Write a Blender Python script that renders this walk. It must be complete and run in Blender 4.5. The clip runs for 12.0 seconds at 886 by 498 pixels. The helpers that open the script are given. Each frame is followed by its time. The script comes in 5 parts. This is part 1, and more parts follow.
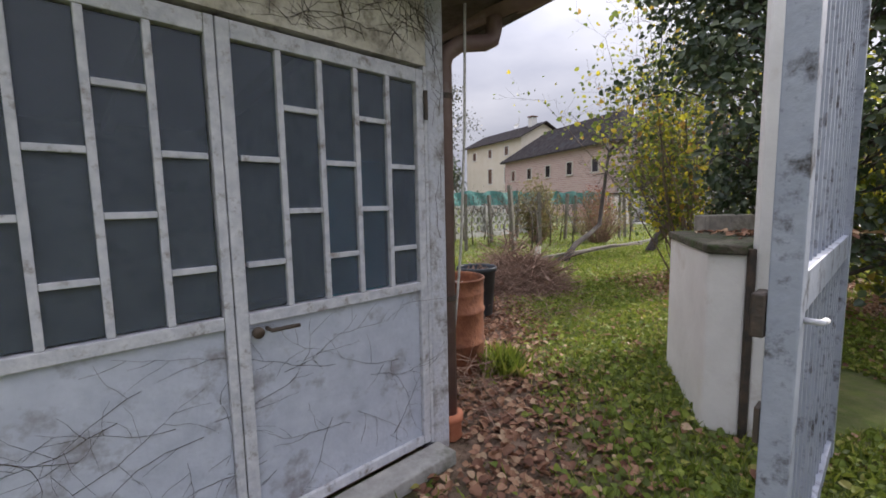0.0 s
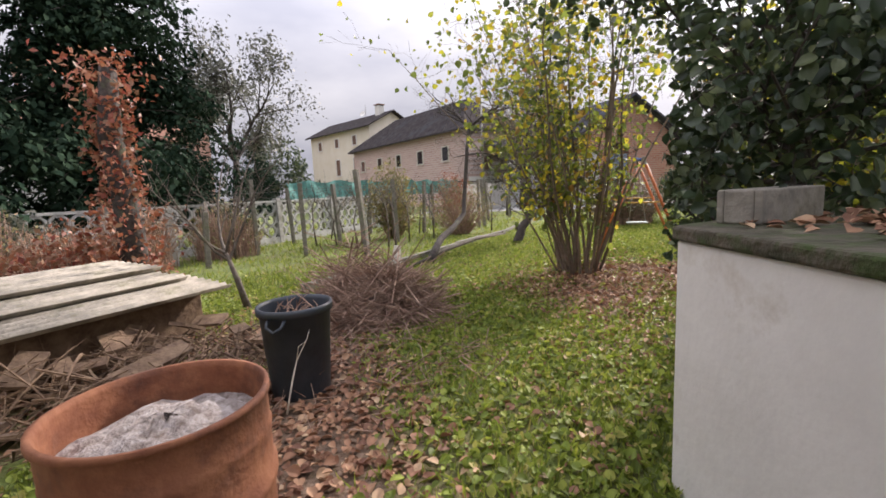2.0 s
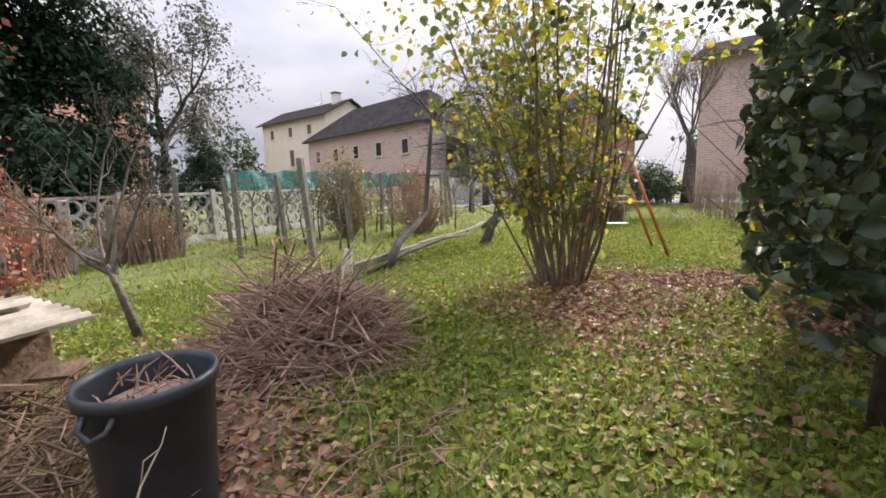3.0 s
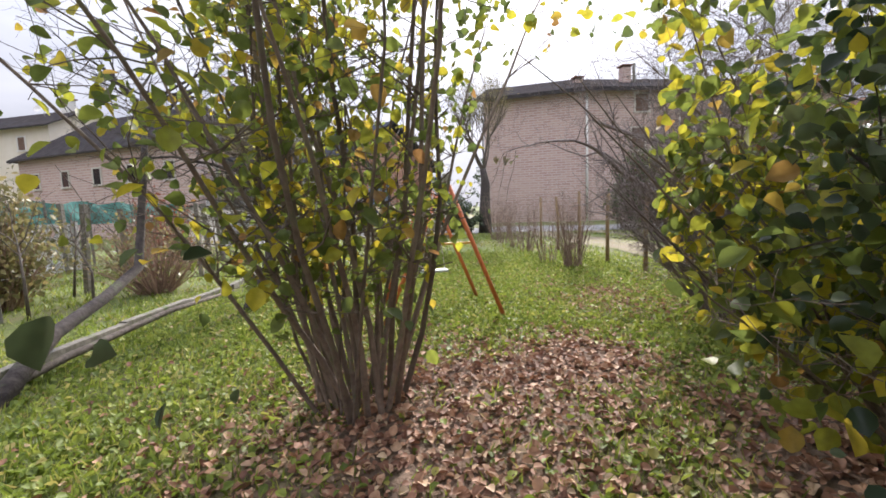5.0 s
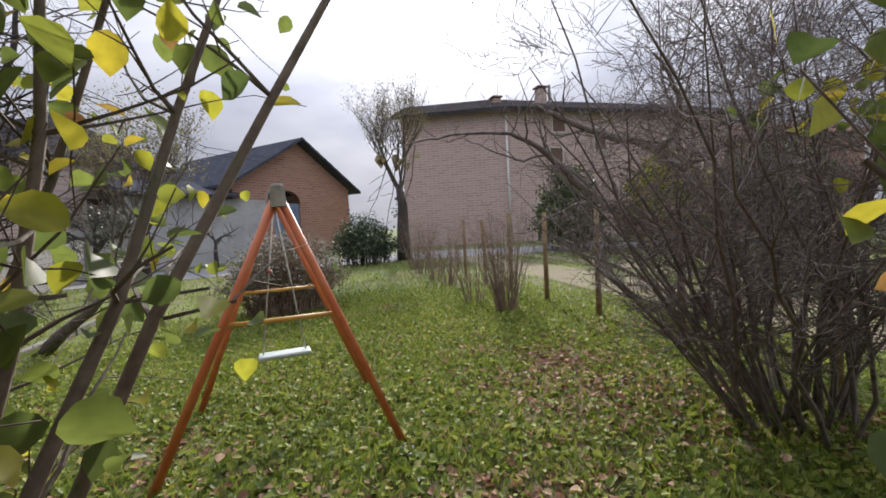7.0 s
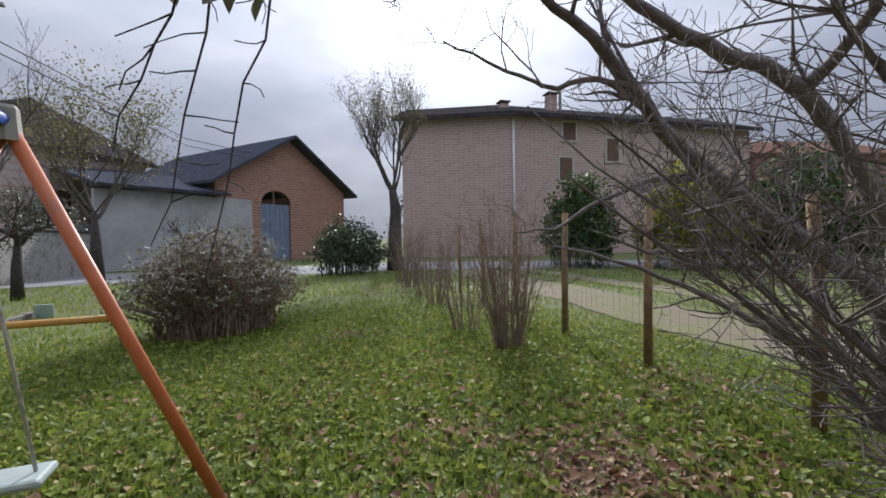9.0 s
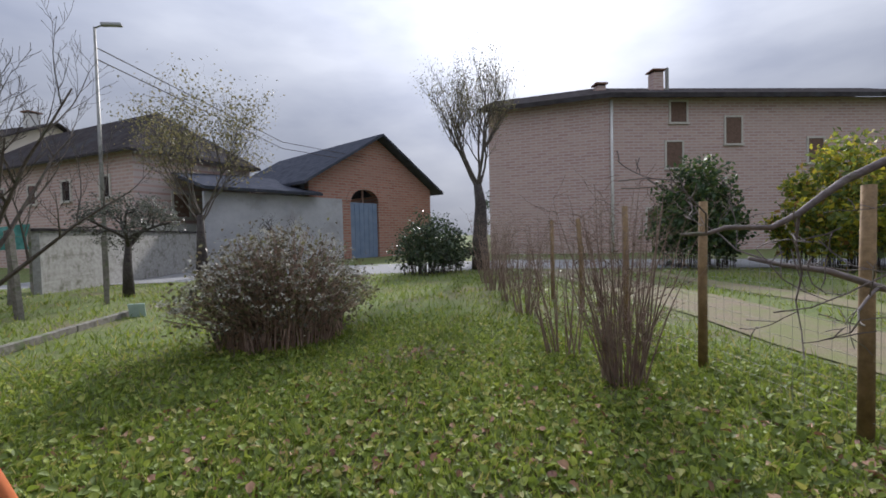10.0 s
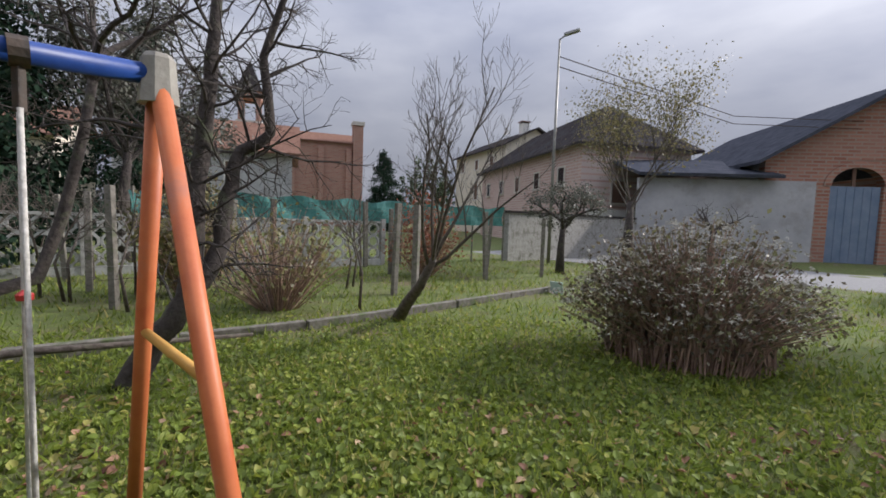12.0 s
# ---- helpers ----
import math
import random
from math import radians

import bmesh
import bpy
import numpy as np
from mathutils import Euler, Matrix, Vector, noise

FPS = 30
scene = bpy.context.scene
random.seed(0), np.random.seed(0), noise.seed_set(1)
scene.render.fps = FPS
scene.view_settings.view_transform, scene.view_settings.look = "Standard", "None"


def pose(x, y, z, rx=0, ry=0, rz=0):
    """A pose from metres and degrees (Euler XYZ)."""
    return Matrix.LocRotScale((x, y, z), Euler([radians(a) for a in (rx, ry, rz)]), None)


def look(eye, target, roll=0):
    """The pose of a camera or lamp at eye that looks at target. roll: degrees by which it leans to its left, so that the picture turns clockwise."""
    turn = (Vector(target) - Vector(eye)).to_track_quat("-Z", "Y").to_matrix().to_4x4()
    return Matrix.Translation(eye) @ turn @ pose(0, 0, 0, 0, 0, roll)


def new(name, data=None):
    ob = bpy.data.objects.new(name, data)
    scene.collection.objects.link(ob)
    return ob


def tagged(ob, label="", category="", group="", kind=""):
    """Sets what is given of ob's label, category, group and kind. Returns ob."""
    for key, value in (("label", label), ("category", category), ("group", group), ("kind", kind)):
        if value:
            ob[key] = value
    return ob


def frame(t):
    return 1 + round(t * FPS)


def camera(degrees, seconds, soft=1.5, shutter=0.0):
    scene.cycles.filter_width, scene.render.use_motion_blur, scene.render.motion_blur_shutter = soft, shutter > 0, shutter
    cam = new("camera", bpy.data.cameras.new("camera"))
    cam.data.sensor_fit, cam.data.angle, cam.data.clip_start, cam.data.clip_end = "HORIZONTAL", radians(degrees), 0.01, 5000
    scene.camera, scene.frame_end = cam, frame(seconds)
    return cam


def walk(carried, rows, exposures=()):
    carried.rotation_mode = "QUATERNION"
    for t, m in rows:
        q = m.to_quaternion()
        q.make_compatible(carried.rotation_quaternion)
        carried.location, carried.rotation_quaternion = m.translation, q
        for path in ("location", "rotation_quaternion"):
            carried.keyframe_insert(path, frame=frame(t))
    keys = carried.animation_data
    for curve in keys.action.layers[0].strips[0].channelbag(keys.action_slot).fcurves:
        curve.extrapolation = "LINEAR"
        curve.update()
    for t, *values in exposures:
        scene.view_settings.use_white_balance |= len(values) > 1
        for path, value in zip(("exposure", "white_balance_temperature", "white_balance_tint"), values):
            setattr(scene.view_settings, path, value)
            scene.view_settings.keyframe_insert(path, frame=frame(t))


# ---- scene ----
cam = camera(92.0, 12.0, 1.7)
PATH = [
    (0, (-0.023, -0.016, 1.498), (-0.003, 1.972, 1.283), -1.1),
    (0.5, (0.054, 0.532, 1.504), (0.331, 2.499, 1.273), -0.6),
    (1, (0.145, 1.103, 1.475), (0.593, 3.039, 1.248), -1.4),
    (1.5, (0.323, 1.76, 1.424), (0.857, 3.673, 1.19), -3.2),
    (2, (0.48, 2.356, 1.406), (1.149, 4.222, 1.135), -2.8),
    (2.5, (0.671, 2.922, 1.399), (1.418, 4.753, 1.101), -2.6),
    (3, (0.881, 3.47, 1.414), (1.722, 5.259, 1.108), -1.7),
    (3.2, (0.976, 3.691, 1.398), (1.924, 5.426, 1.095), -1.3),
    (4.8, (2.573, 5.373, 1.451), (4.084, 6.665, 1.23), -2.5),
    (5, (2.805, 5.522, 1.45), (4.344, 6.783, 1.255), -2.0),
    (5.5, (3.396, 5.834, 1.47), (4.992, 7.028, 1.302), -3.1),
    (6, (3.976, 6.092, 1.578), (5.644, 7.182, 1.411), -4.9),
    (6.5, (4.597, 6.339, 1.567), (6.294, 7.385, 1.408), -5.5),
    (7, (5.098, 6.615, 1.536), (6.838, 7.595, 1.427), -3.2),
    (8.8, (6.883, 7.329, 1.352), (8.634, 8.293, 1.299), -1.1),
    (9, (7.091, 7.428, 1.369), (8.829, 8.416, 1.315), -0.9),
    (9.5, (7.577, 7.729, 1.393), (9.26, 8.807, 1.324), -0.4),
    (10, (8.077, 7.995, 1.405), (9.576, 9.317, 1.341), -1.4),
    (10.5, (8.441, 8.299, 1.447), (9.816, 9.749, 1.381), -1.1),
    (11, (8.655, 8.535, 1.463), (9.71, 10.233, 1.382), -0.3),
    (11.5, (8.765, 8.593, 1.462), (9.2, 10.543, 1.36), 2.3),
    (12, (8.727, 8.622, 1.478), (8.537, 10.608, 1.339), 2.0),
]
walk(cam, [(t, look(eye, target, roll)) for t, eye, target, roll in PATH],
     exposures=[(0, 0.5, 6200, 17), (1.5, 0.6, 6500, 18), (3, 0.8, 6400, 18), (5, 0.85, 6150, 16), (6, 0.85, 6300, 16), (7, 0.2, 6100, 15), (9, -0.15, 5750, 13), (12, -0.12, 5950, 15)])

# ---- world, sun ----
world = bpy.data.worlds.new("world")
scene.world = world
world.use_nodes = True
wn, wl = world.node_tree.nodes, world.node_tree.links
SUN_AZ, SUN_EL = 60.0, 30.0
sky = wn.new("ShaderNodeTexSky")
sky.sky_type, sky.sun_disc = "NISHITA", False
sky.sun_elevation, sky.sun_rotation = radians(SUN_EL), radians(SUN_AZ)
sky.air_density, sky.dust_density = 1.0, 4.0
hs = wn.new("ShaderNodeHueSaturation")
hs.inputs["Saturation"].default_value = 0.22
hs.inputs["Value"].default_value = 1.0
wl.new(sky.outputs[0], hs.inputs["Color"])
wtc = wn.new("ShaderNodeTexCoord")
wmap = wn.new("ShaderNodeMapping")
wmap.inputs["Scale"].default_value = (1.6, 1.6, 4.5)
wl.new(wtc.outputs["Generated"], wmap.inputs[0])
wno = wn.new("ShaderNodeTexNoise")
wno.inputs["Scale"].default_value = 1.7
wno.inputs["Detail"].default_value = 5
wl.new(wmap.outputs[0], wno.inputs["Vector"])
wra = wn.new("ShaderNodeValToRGB")
wra.color_ramp.elements[0].position, wra.color_ramp.elements[1].position = 0.32, 0.68
wra.color_ramp.elements[0].color = (0.74, 0.76, 0.82, 1)
wra.color_ramp.elements[1].color = (1.15, 1.14, 1.12, 1)
wl.new(wno.outputs[0], wra.inputs[0])
wmx = wn.new("ShaderNodeMix")
wmx.data_type, wmx.blend_type = "RGBA", "MULTIPLY"
wmx.inputs[0].default_value = 1.0
veil = wn.new("ShaderNodeMix")
veil.data_type = "RGBA"
veil.inputs[0].default_value = 0.86
veil.inputs[7].default_value = (5.4, 5.5, 5.8, 1)
wl.new(hs.outputs[0], veil.inputs[6])
wl.new(veil.outputs[2], wmx.inputs[6])
wl.new(wra.outputs[0], wmx.inputs[7])
# an overcast sky is darker at the horizon than overhead
wsep = wn.new("ShaderNodeSeparateXYZ")
wl.new(wtc.outputs["Generated"], wsep.inputs[0])
wgr = wn.new("ShaderNodeMapRange")
wgr.interpolation_type = "SMOOTHSTEP"
wgr.inputs[3].default_value, wgr.inputs[4].default_value = 0.57, 2.2
wl.new(wsep.outputs[2], wgr.inputs[0])
wsc = wn.new("ShaderNodeVectorMath")
wsc.operation = "SCALE"
wl.new(wmx.outputs[2], wsc.inputs[0])
wl.new(wgr.outputs[0], wsc.inputs["Scale"])
wl.new(wsc.outputs[0], wn["Background"].inputs[0])
wn["Background"].inputs[1].default_value = 0.115
sun_data = bpy.data.lights.new("sun", "SUN")
sun_data.energy, sun_data.angle, sun_data.color = 4.6, radians(3), (1.0, 0.92, 0.80)
sun = new("sun", sun_data)
sun.matrix_world = look((30 * math.sin(radians(SUN_AZ)), 30 * math.cos(radians(SUN_AZ)), 30 * math.tan(radians(SUN_EL))), (0, 0, 0))


# ---- materials ----
def mat(name, c1, c2, scale=4.0, rough=0.85, bump=0.3, c3=None, stain=0.0, stain_scale=0.8, metal=0.0, per="none", bump_scale=30.0, edges=(0.35, 0.65)):
    """Two colours mixed by fine noise, large stains of c3, relief. per: 'object' or 'island' shifts the value piece by piece."""
    m = bpy.data.materials.new(name)
    m.use_nodes = True
    n, l = m.node_tree.nodes, m.node_tree.links
    b = n["Principled BSDF"]
    b.inputs["Roughness"].default_value, b.inputs["Metallic"].default_value = rough, metal
    tc = n.new("ShaderNodeTexCoord")
    a = n.new("ShaderNodeTexNoise")
    a.inputs["Scale"].default_value, a.inputs["Detail"].default_value, a.inputs["Roughness"].default_value = scale, 6, 0.65
    l.new(tc.outputs["Object"], a.inputs["Vector"])
    r = n.new("ShaderNodeValToRGB")
    r.color_ramp.elements[0].position, r.color_ramp.elements[1].position = edges
    r.color_ramp.elements[0].color, r.color_ramp.elements[1].color = (*c1, 1), (*c2, 1)
    l.new(a.outputs[0], r.inputs[0])
    col = r.outputs[0]
    if c3:
        s = n.new("ShaderNodeTexNoise")
        s.inputs["Scale"].default_value, s.inputs["Detail"].default_value = stain_scale, 8
        s.inputs["Roughness"].default_value = 0.7
        l.new(tc.outputs["Object"], s.inputs["Vector"])
        sr = n.new("ShaderNodeValToRGB")
        sr.color_ramp.elements[0].position, sr.color_ramp.elements[1].position = 0.62 - stain * 0.35, 0.72 - stain * 0.2
        l.new(s.outputs[0], sr.inputs[0])
        mx = n.new("ShaderNodeMix")
        mx.data_type = "RGBA"
        l.new(sr.outputs[0], mx.inputs[0])
        l.new(col, mx.inputs[6])
        mx.inputs[7].default_value = (*c3, 1)
        col = mx.outputs[2]
    if per != "none":
        info = n.new("ShaderNodeObjectInfo" if per == "object" else "ShaderNodeNewGeometry")
        mp = n.new("ShaderNodeMapRange")
        mp.inputs[3].default_value, mp.inputs[4].default_value = 0.65, 1.3
        l.new(info.outputs["Random" if per == "object" else "Random Per Island"], mp.inputs[0])
        h = n.new("ShaderNodeHueSaturation")
        l.new(mp.outputs[0], h.inputs["Value"])
        l.new(col, h.inputs["Color"])
        col = h.outputs[0]
    l.new(col, b.inputs["Base Color"])
    if bump:
        f = n.new("ShaderNodeTexNoise")
        f.inputs["Scale"].default_value, f.inputs["Detail"].default_value = bump_scale, 5
        l.new(tc.outputs["Object"], f.inputs["Vector"])
        bp = n.new("ShaderNodeBump")
        bp.inputs["Strength"].default_value, bp.inputs["Distance"].default_value = bump, 0.02
        l.new(f.outputs[0], bp.inputs["Height"])
        l.new(bp.outputs[0], b.inputs["Normal"])
    return m


def leaf_mat(name, stops, through_light=0.45, rough=0.5):
    """Leaves: the colour runs over the stops leaf by leaf, and light shines through."""
    m = bpy.data.materials.new(name)
    m.use_nodes = True
    n, l = m.node_tree.nodes, m.node_tree.links
    b, out = n["Principled BSDF"], n["Material Output"]
    g = n.new("ShaderNodeNewGeometry")
    r = n.new("ShaderNodeValToRGB")
    els = r.color_ramp.elements
    while len(els) < len(stops):
        els.new(0.5)
    for e, (p, c) in zip(els, stops):
        e.position, e.color = p, (*c, 1)
    l.new(g.outputs["Random Per Island"], r.inputs[0])
    tc = n.new("ShaderNodeTexCoord")
    a = n.new("ShaderNodeTexNoise")
    a.inputs["Scale"].default_value = 25
    l.new(tc.outputs["Object"], a.inputs["Vector"])
    mp = n.new("ShaderNodeMapRange")
    mp.inputs[3].default_value, mp.inputs[4].default_value = 0.6, 1.35
    l.new(a.outputs[0], mp.inputs[0])
    h = n.new("ShaderNodeHueSaturation")
    l.new(mp.outputs[0], h.inputs["Value"])
    l.new(r.outputs[0], h.inputs["Color"])
    l.new(h.outputs[0], b.inputs["Base Color"])
    b.inputs["Roughness"].default_value = rough
    t = n.new("ShaderNodeBsdfTranslucent")
    l.new(h.outputs[0], t.inputs[0])
    mx = n.new("ShaderNodeMixShader")
    mx.inputs[0].default_value = through_light
    l.new(b.outputs[0], mx.inputs[1])
    l.new(t.outputs[0], mx.inputs[2])
    l.new(mx.outputs[0], out.inputs[0])
    return m


def brick_mat(name, c1, c2, mortar, scale=1.0, c3=None):
    m = mat(name, c1, c2, 3, 0.9, 0.2)
    n, l = m.node_tree.nodes, m.node_tree.links
    tc = n.new("ShaderNodeTexCoord")
    bt = n.new("ShaderNodeTexBrick")
    bt.inputs["Color1"].default_value, bt.inputs["Color2"].default_value = (*c1, 1), (*c2, 1)
    bt.inputs["Mortar"].default_value = (*mortar, 1)
    bt.inputs["Scale"].default_value = scale
    bt.inputs["Brick Width"].default_value, bt.inputs["Row Height"].default_value, bt.inputs["Mortar Size"].default_value = 0.55, 0.16, 0.03
    mp = n.new("ShaderNodeMapping")
    mp.inputs["Rotation"].default_value = (radians(90), 0, 0)
    l.new(tc.outputs["Object"], mp.inputs[0])
    l.new(mp.outputs[0], bt.inputs["Vector"])
    no = n.new("ShaderNodeTexNoise")
    no.inputs["Scale"].default_value, no.inputs["Detail"].default_value = 0.45, 8
    l.new(tc.outputs["Object"], no.inputs["Vector"])
    rr = n.new("ShaderNodeValToRGB")
    rr.color_ramp.elements[0].position, rr.color_ramp.elements[1].position = 0.5, 0.8
    l.new(no.outputs[0], rr.inputs[0])
    mx = n.new("ShaderNodeMix")
    mx.data_type = "RGBA"
    l.new(rr.outputs[0], mx.inputs[0])
    l.new(bt.outputs[0], mx.inputs[6])
    mx.inputs[7].default_value = (*(c3 or mortar), 1)
    l.new(mx.outputs[2], n["Principled BSDF"].inputs["Base Color"])
    return m


M = {}
M["door_paint"] = mat("grey_door_paint", (0.40, 0.43, 0.50), (0.50, 0.53, 0.60), 9, 0.6, 0.25, (0.24, 0.23, 0.24), 0.25, 3.5, edges=(0.3, 0.7))
M["door_bar"] = mat("worn_grey_bar", (0.42, 0.43, 0.47), (0.60, 0.60, 0.62), 16, 0.65, 0.3, (0.22, 0.19, 0.17), 0.22, 14)
M["plaster"] = mat("old_lime_plaster", (0.50, 0.46, 0.38), (0.68, 0.64, 0.56), 6, 0.95, 0.7, (0.24, 0.21, 0.17), 0.42, 5)
M["pillar_plaster"] = mat("blue_grey_plaster", (0.46, 0.47, 0.52), (0.62, 0.63, 0.66), 7, 0.92, 0.7, (0.22, 0.20, 0.19), 0.42, 7)
M["white_wall"] = mat("white_wall_paint", (0.72, 0.70, 0.67), (0.80, 0.78, 0.75), 3, 0.9, 0.12, (0.62, 0.58, 0.52), 0.15, 2.2)
M["moss"] = mat("mossy_cement", (0.04, 0.04, 0.022), (0.12, 0.10, 0.075), 8, 0.95, 1.0, (0.05, 0.075, 0.02), 0.4, 7)
M["gate_paint"] = mat("flaking_gate_paint", (0.30, 0.33, 0.40), (0.37, 0.40, 0.47), 8, 0.55, 0.2, (0.05, 0.045, 0.045), 0.27, 10)
M["rust"] = mat("rusty_steel", (0.20, 0.07, 0.035), (0.34, 0.14, 0.07), 7, 0.8, 0.35, (0.11, 0.045, 0.03), 0.35, 3)
M["ash"] = mat("pale_ash", (0.18, 0.14, 0.12), (0.5, 0.45, 0.43), 22, 0.95, 1.0)
M["bin"] = mat("dark_plastic", (0.018, 0.025, 0.035), (0.035, 0.045, 0.06), 5, 0.45, 0.1, (0.07, 0.065, 0.06), 0.1, 4)
M["pipe"] = mat("brown_pipe_metal", (0.16, 0.10, 0.09), (0.22, 0.15, 0.13), 5, 0.5, 0.1, (0.28, 0.24, 0.23), 0.2, 3)
M["terracotta"] = mat("terracotta", (0.48, 0.16, 0.08), (0.58, 0.24, 0.13), 9, 0.85, 0.2)
M["dark_wood"] = mat("dark_eave_wood", (0.06, 0.045, 0.04), (0.13, 0.10, 0.085), 8, 0.85, 0.4)
M["roof_grey"] = mat("weathered_roof", (0.045, 0.04, 0.042), (0.08, 0.072, 0.07), 2, 0.9, 0.5, (0.07, 0.07, 0.075), 0.3, 0.5)
M["roof_dark"] = mat("dark_slate_roof", (0.055, 0.06, 0.075), (0.09, 0.095, 0.115), 2, 0.85, 0.4)
M["roof_red"] = mat("red_tile_roof", (0.19, 0.105, 0.08), (0.27, 0.165, 0.125), 3, 0.9, 0.5)
M["fibre"] = mat("fibre_cement", (0.19, 0.175, 0.15), (0.34, 0.31, 0.26), 6, 0.95, 0.5, (0.16, 0.15, 0.10), 0.3, 2.5)
M["bark"] = mat("grey_brown_bark", (0.07, 0.055, 0.045), (0.15, 0.125, 0.105), 14, 0.95, 0.8, (0.12, 0.13, 0.08), 0.2, 5)
M["bark_dark"] = mat("dark_bark", (0.035, 0.028, 0.026), (0.085, 0.07, 0.062), 12, 0.95, 0.8, (0.09, 0.10, 0.06), 0.2, 4)
M["stem"] = mat("hazel_stem_bark", (0.13, 0.095, 0.075), (0.24, 0.19, 0.15), 12, 0.8, 0.3, (0.10, 0.12, 0.06), 0.2, 6, per="object")
M["thicket"] = mat("grey_violet_bark", (0.12, 0.095, 0.09), (0.24, 0.20, 0.19), 14, 0.8, 0.6, (0.16, 0.16, 0.10), 0.2, 5)
M["twig"] = mat("dry_twigs", (0.20, 0.12, 0.09), (0.40, 0.28, 0.21), 10, 0.9, 0.3, per="island")
M["twig_red"] = mat("reddish_twigs", (0.16, 0.105, 0.085), (0.29, 0.215, 0.165), 8, 0.9, 0.2, per="island")
M["post"] = mat("weathered_post", (0.12, 0.11, 0.09), (0.24, 0.22, 0.19), 12, 0.95, 0.6, (0.10, 0.13, 0.05), 0.3, 4)
M["concrete"] = mat("old_concrete", (0.30, 0.29, 0.27), (0.45, 0.44, 0.41), 8, 0.95, 0.5, (0.16, 0.16, 0.12), 0.3, 2.5)
M["lattice"] = mat("pale_cast_concrete", (0.36, 0.36, 0.34), (0.52, 0.52, 0.50), 8, 0.95, 0.4, (0.18, 0.18, 0.14), 0.35, 2.5)
M["wood_post"] = mat("brown_fence_post", (0.17, 0.11, 0.055), (0.30, 0.20, 0.10), 10, 0.9, 0.4)
M["wire"] = mat("galvanised_wire", (0.22, 0.22, 0.20), (0.34, 0.33, 0.30), 8, 0.5, 0, metal=0.6)
M["teal"] = mat("teal_net", (0.05, 0.18, 0.16), (0.10, 0.28, 0.25), 6, 0.8, 0.4)
M["orange"] = mat("orange_swing_tube", (0.52, 0.13, 0.045), (0.64, 0.20, 0.07), 6, 0.5, 0.06, (0.45, 0.16, 0.09), 0.15, 3)
M["blue"] = mat("blue_swing_tube", (0.01, 0.04, 0.20), (0.02, 0.07, 0.30), 6, 0.45, 0.06)
M["yellow"] = mat("yellow_swing_tube", (0.55, 0.30, 0.06), (0.65, 0.38, 0.09), 6, 0.5, 0.06)
M["cap"] = mat("grey_plastic_cap", (0.26, 0.24, 0.20), (0.38, 0.36, 0.31), 10, 0.7, 0.2)
M["rope"] = mat("pale_rope", (0.40, 0.38, 0.34), (0.62, 0.60, 0.55), 40, 0.9, 0.5)
M["seat"] = mat("pale_plastic_seat", (0.33, 0.40, 0.38), (0.44, 0.50, 0.47), 6, 0.5, 0.1)
M["red_plastic"] = mat("red_plastic", (0.4, 0.03, 0.03), (0.5, 0.05, 0.04), 6, 0.5, 0)
M["cream"] = mat("cream_render", (0.70, 0.63, 0.51), (0.76, 0.70, 0.60), 0.8, 0.95, 0.1)
M["white_render"] = mat("white_render", (0.66, 0.64, 0.60), (0.76, 0.74, 0.70), 0.8, 0.95, 0.1)
M["grey_render"] = mat("grey_render", (0.38, 0.38, 0.40), (0.52, 0.52, 0.53), 0.8, 0.95, 0.2, (0.30, 0.27, 0.25), 0.3, 0.3)
M["pale_brick"] = brick_mat("pale_old_brick", (0.42, 0.27, 0.235), (0.53, 0.37, 0.315), (0.55, 0.46, 0.42), 0.85, (0.50, 0.38, 0.335))
M["red_brick"] = brick_mat("red_brick", (0.33, 0.14, 0.095), (0.44, 0.22, 0.155), (0.38, 0.29, 0.24), 0.9, (0.38, 0.23, 0.18))
M["gate_blue"] = mat("blue_grey_gate", (0.16, 0.22, 0.32), (0.22, 0.28, 0.38), 2, 0.6, 0.1)
M["dark_glass"] = mat("dark_window", (0.015, 0.016, 0.02), (0.03, 0.03, 0.035), 2, 0.15, 0)
M["shutter"] = mat("brown_shutter", (0.12, 0.07, 0.045), (0.17, 0.10, 0.07), 6, 0.7, 0.1)
M["stone"] = mat("pale_stone", (0.5, 0.46, 0.4), (0.62, 0.58, 0.52), 8, 0.9, 0.3)
M["gravel"] = mat("gravel_track", (0.145, 0.11, 0.07), (0.24, 0.19, 0.125), 20, 0.98, 0.9, (0.15, 0.16, 0.05), 0.55, 0.9)
M["road"] = mat("pale_asphalt", (0.20, 0.20, 0.20), (0.28, 0.28, 0.28), 12, 0.95, 0.5)
M["plaque"] = mat("pale_green_sheet", (0.35, 0.46, 0.42), (0.45, 0.55, 0.5), 8, 0.7, 0.1)
M["iron"] = mat("dark_iron", (0.04, 0.035, 0.03), (0.10, 0.07, 0.05), 14, 0.7, 0.3)
M["litter_wood"] = mat("old_boards", (0.10, 0.06, 0.04), (0.25, 0.17, 0.11), 9, 0.95, 0.5, per="island")
M["blue_sheet"] = mat("blue_tarpaulin", (0.04, 0.40, 0.52), (0.08, 0.55, 0.66), 5, 0.7, 0.3)
M["hazel_leaf"] = leaf_mat("hazel_leaves", [(0.0, (0.10, 0.14, 0.04)), (0.45, (0.20, 0.25, 0.05)), (0.72, (0.42, 0.42, 0.04)), (0.9, (0.56, 0.46, 0.04)), (1.0, (0.34, 0.18, 0.07))], 0.6)
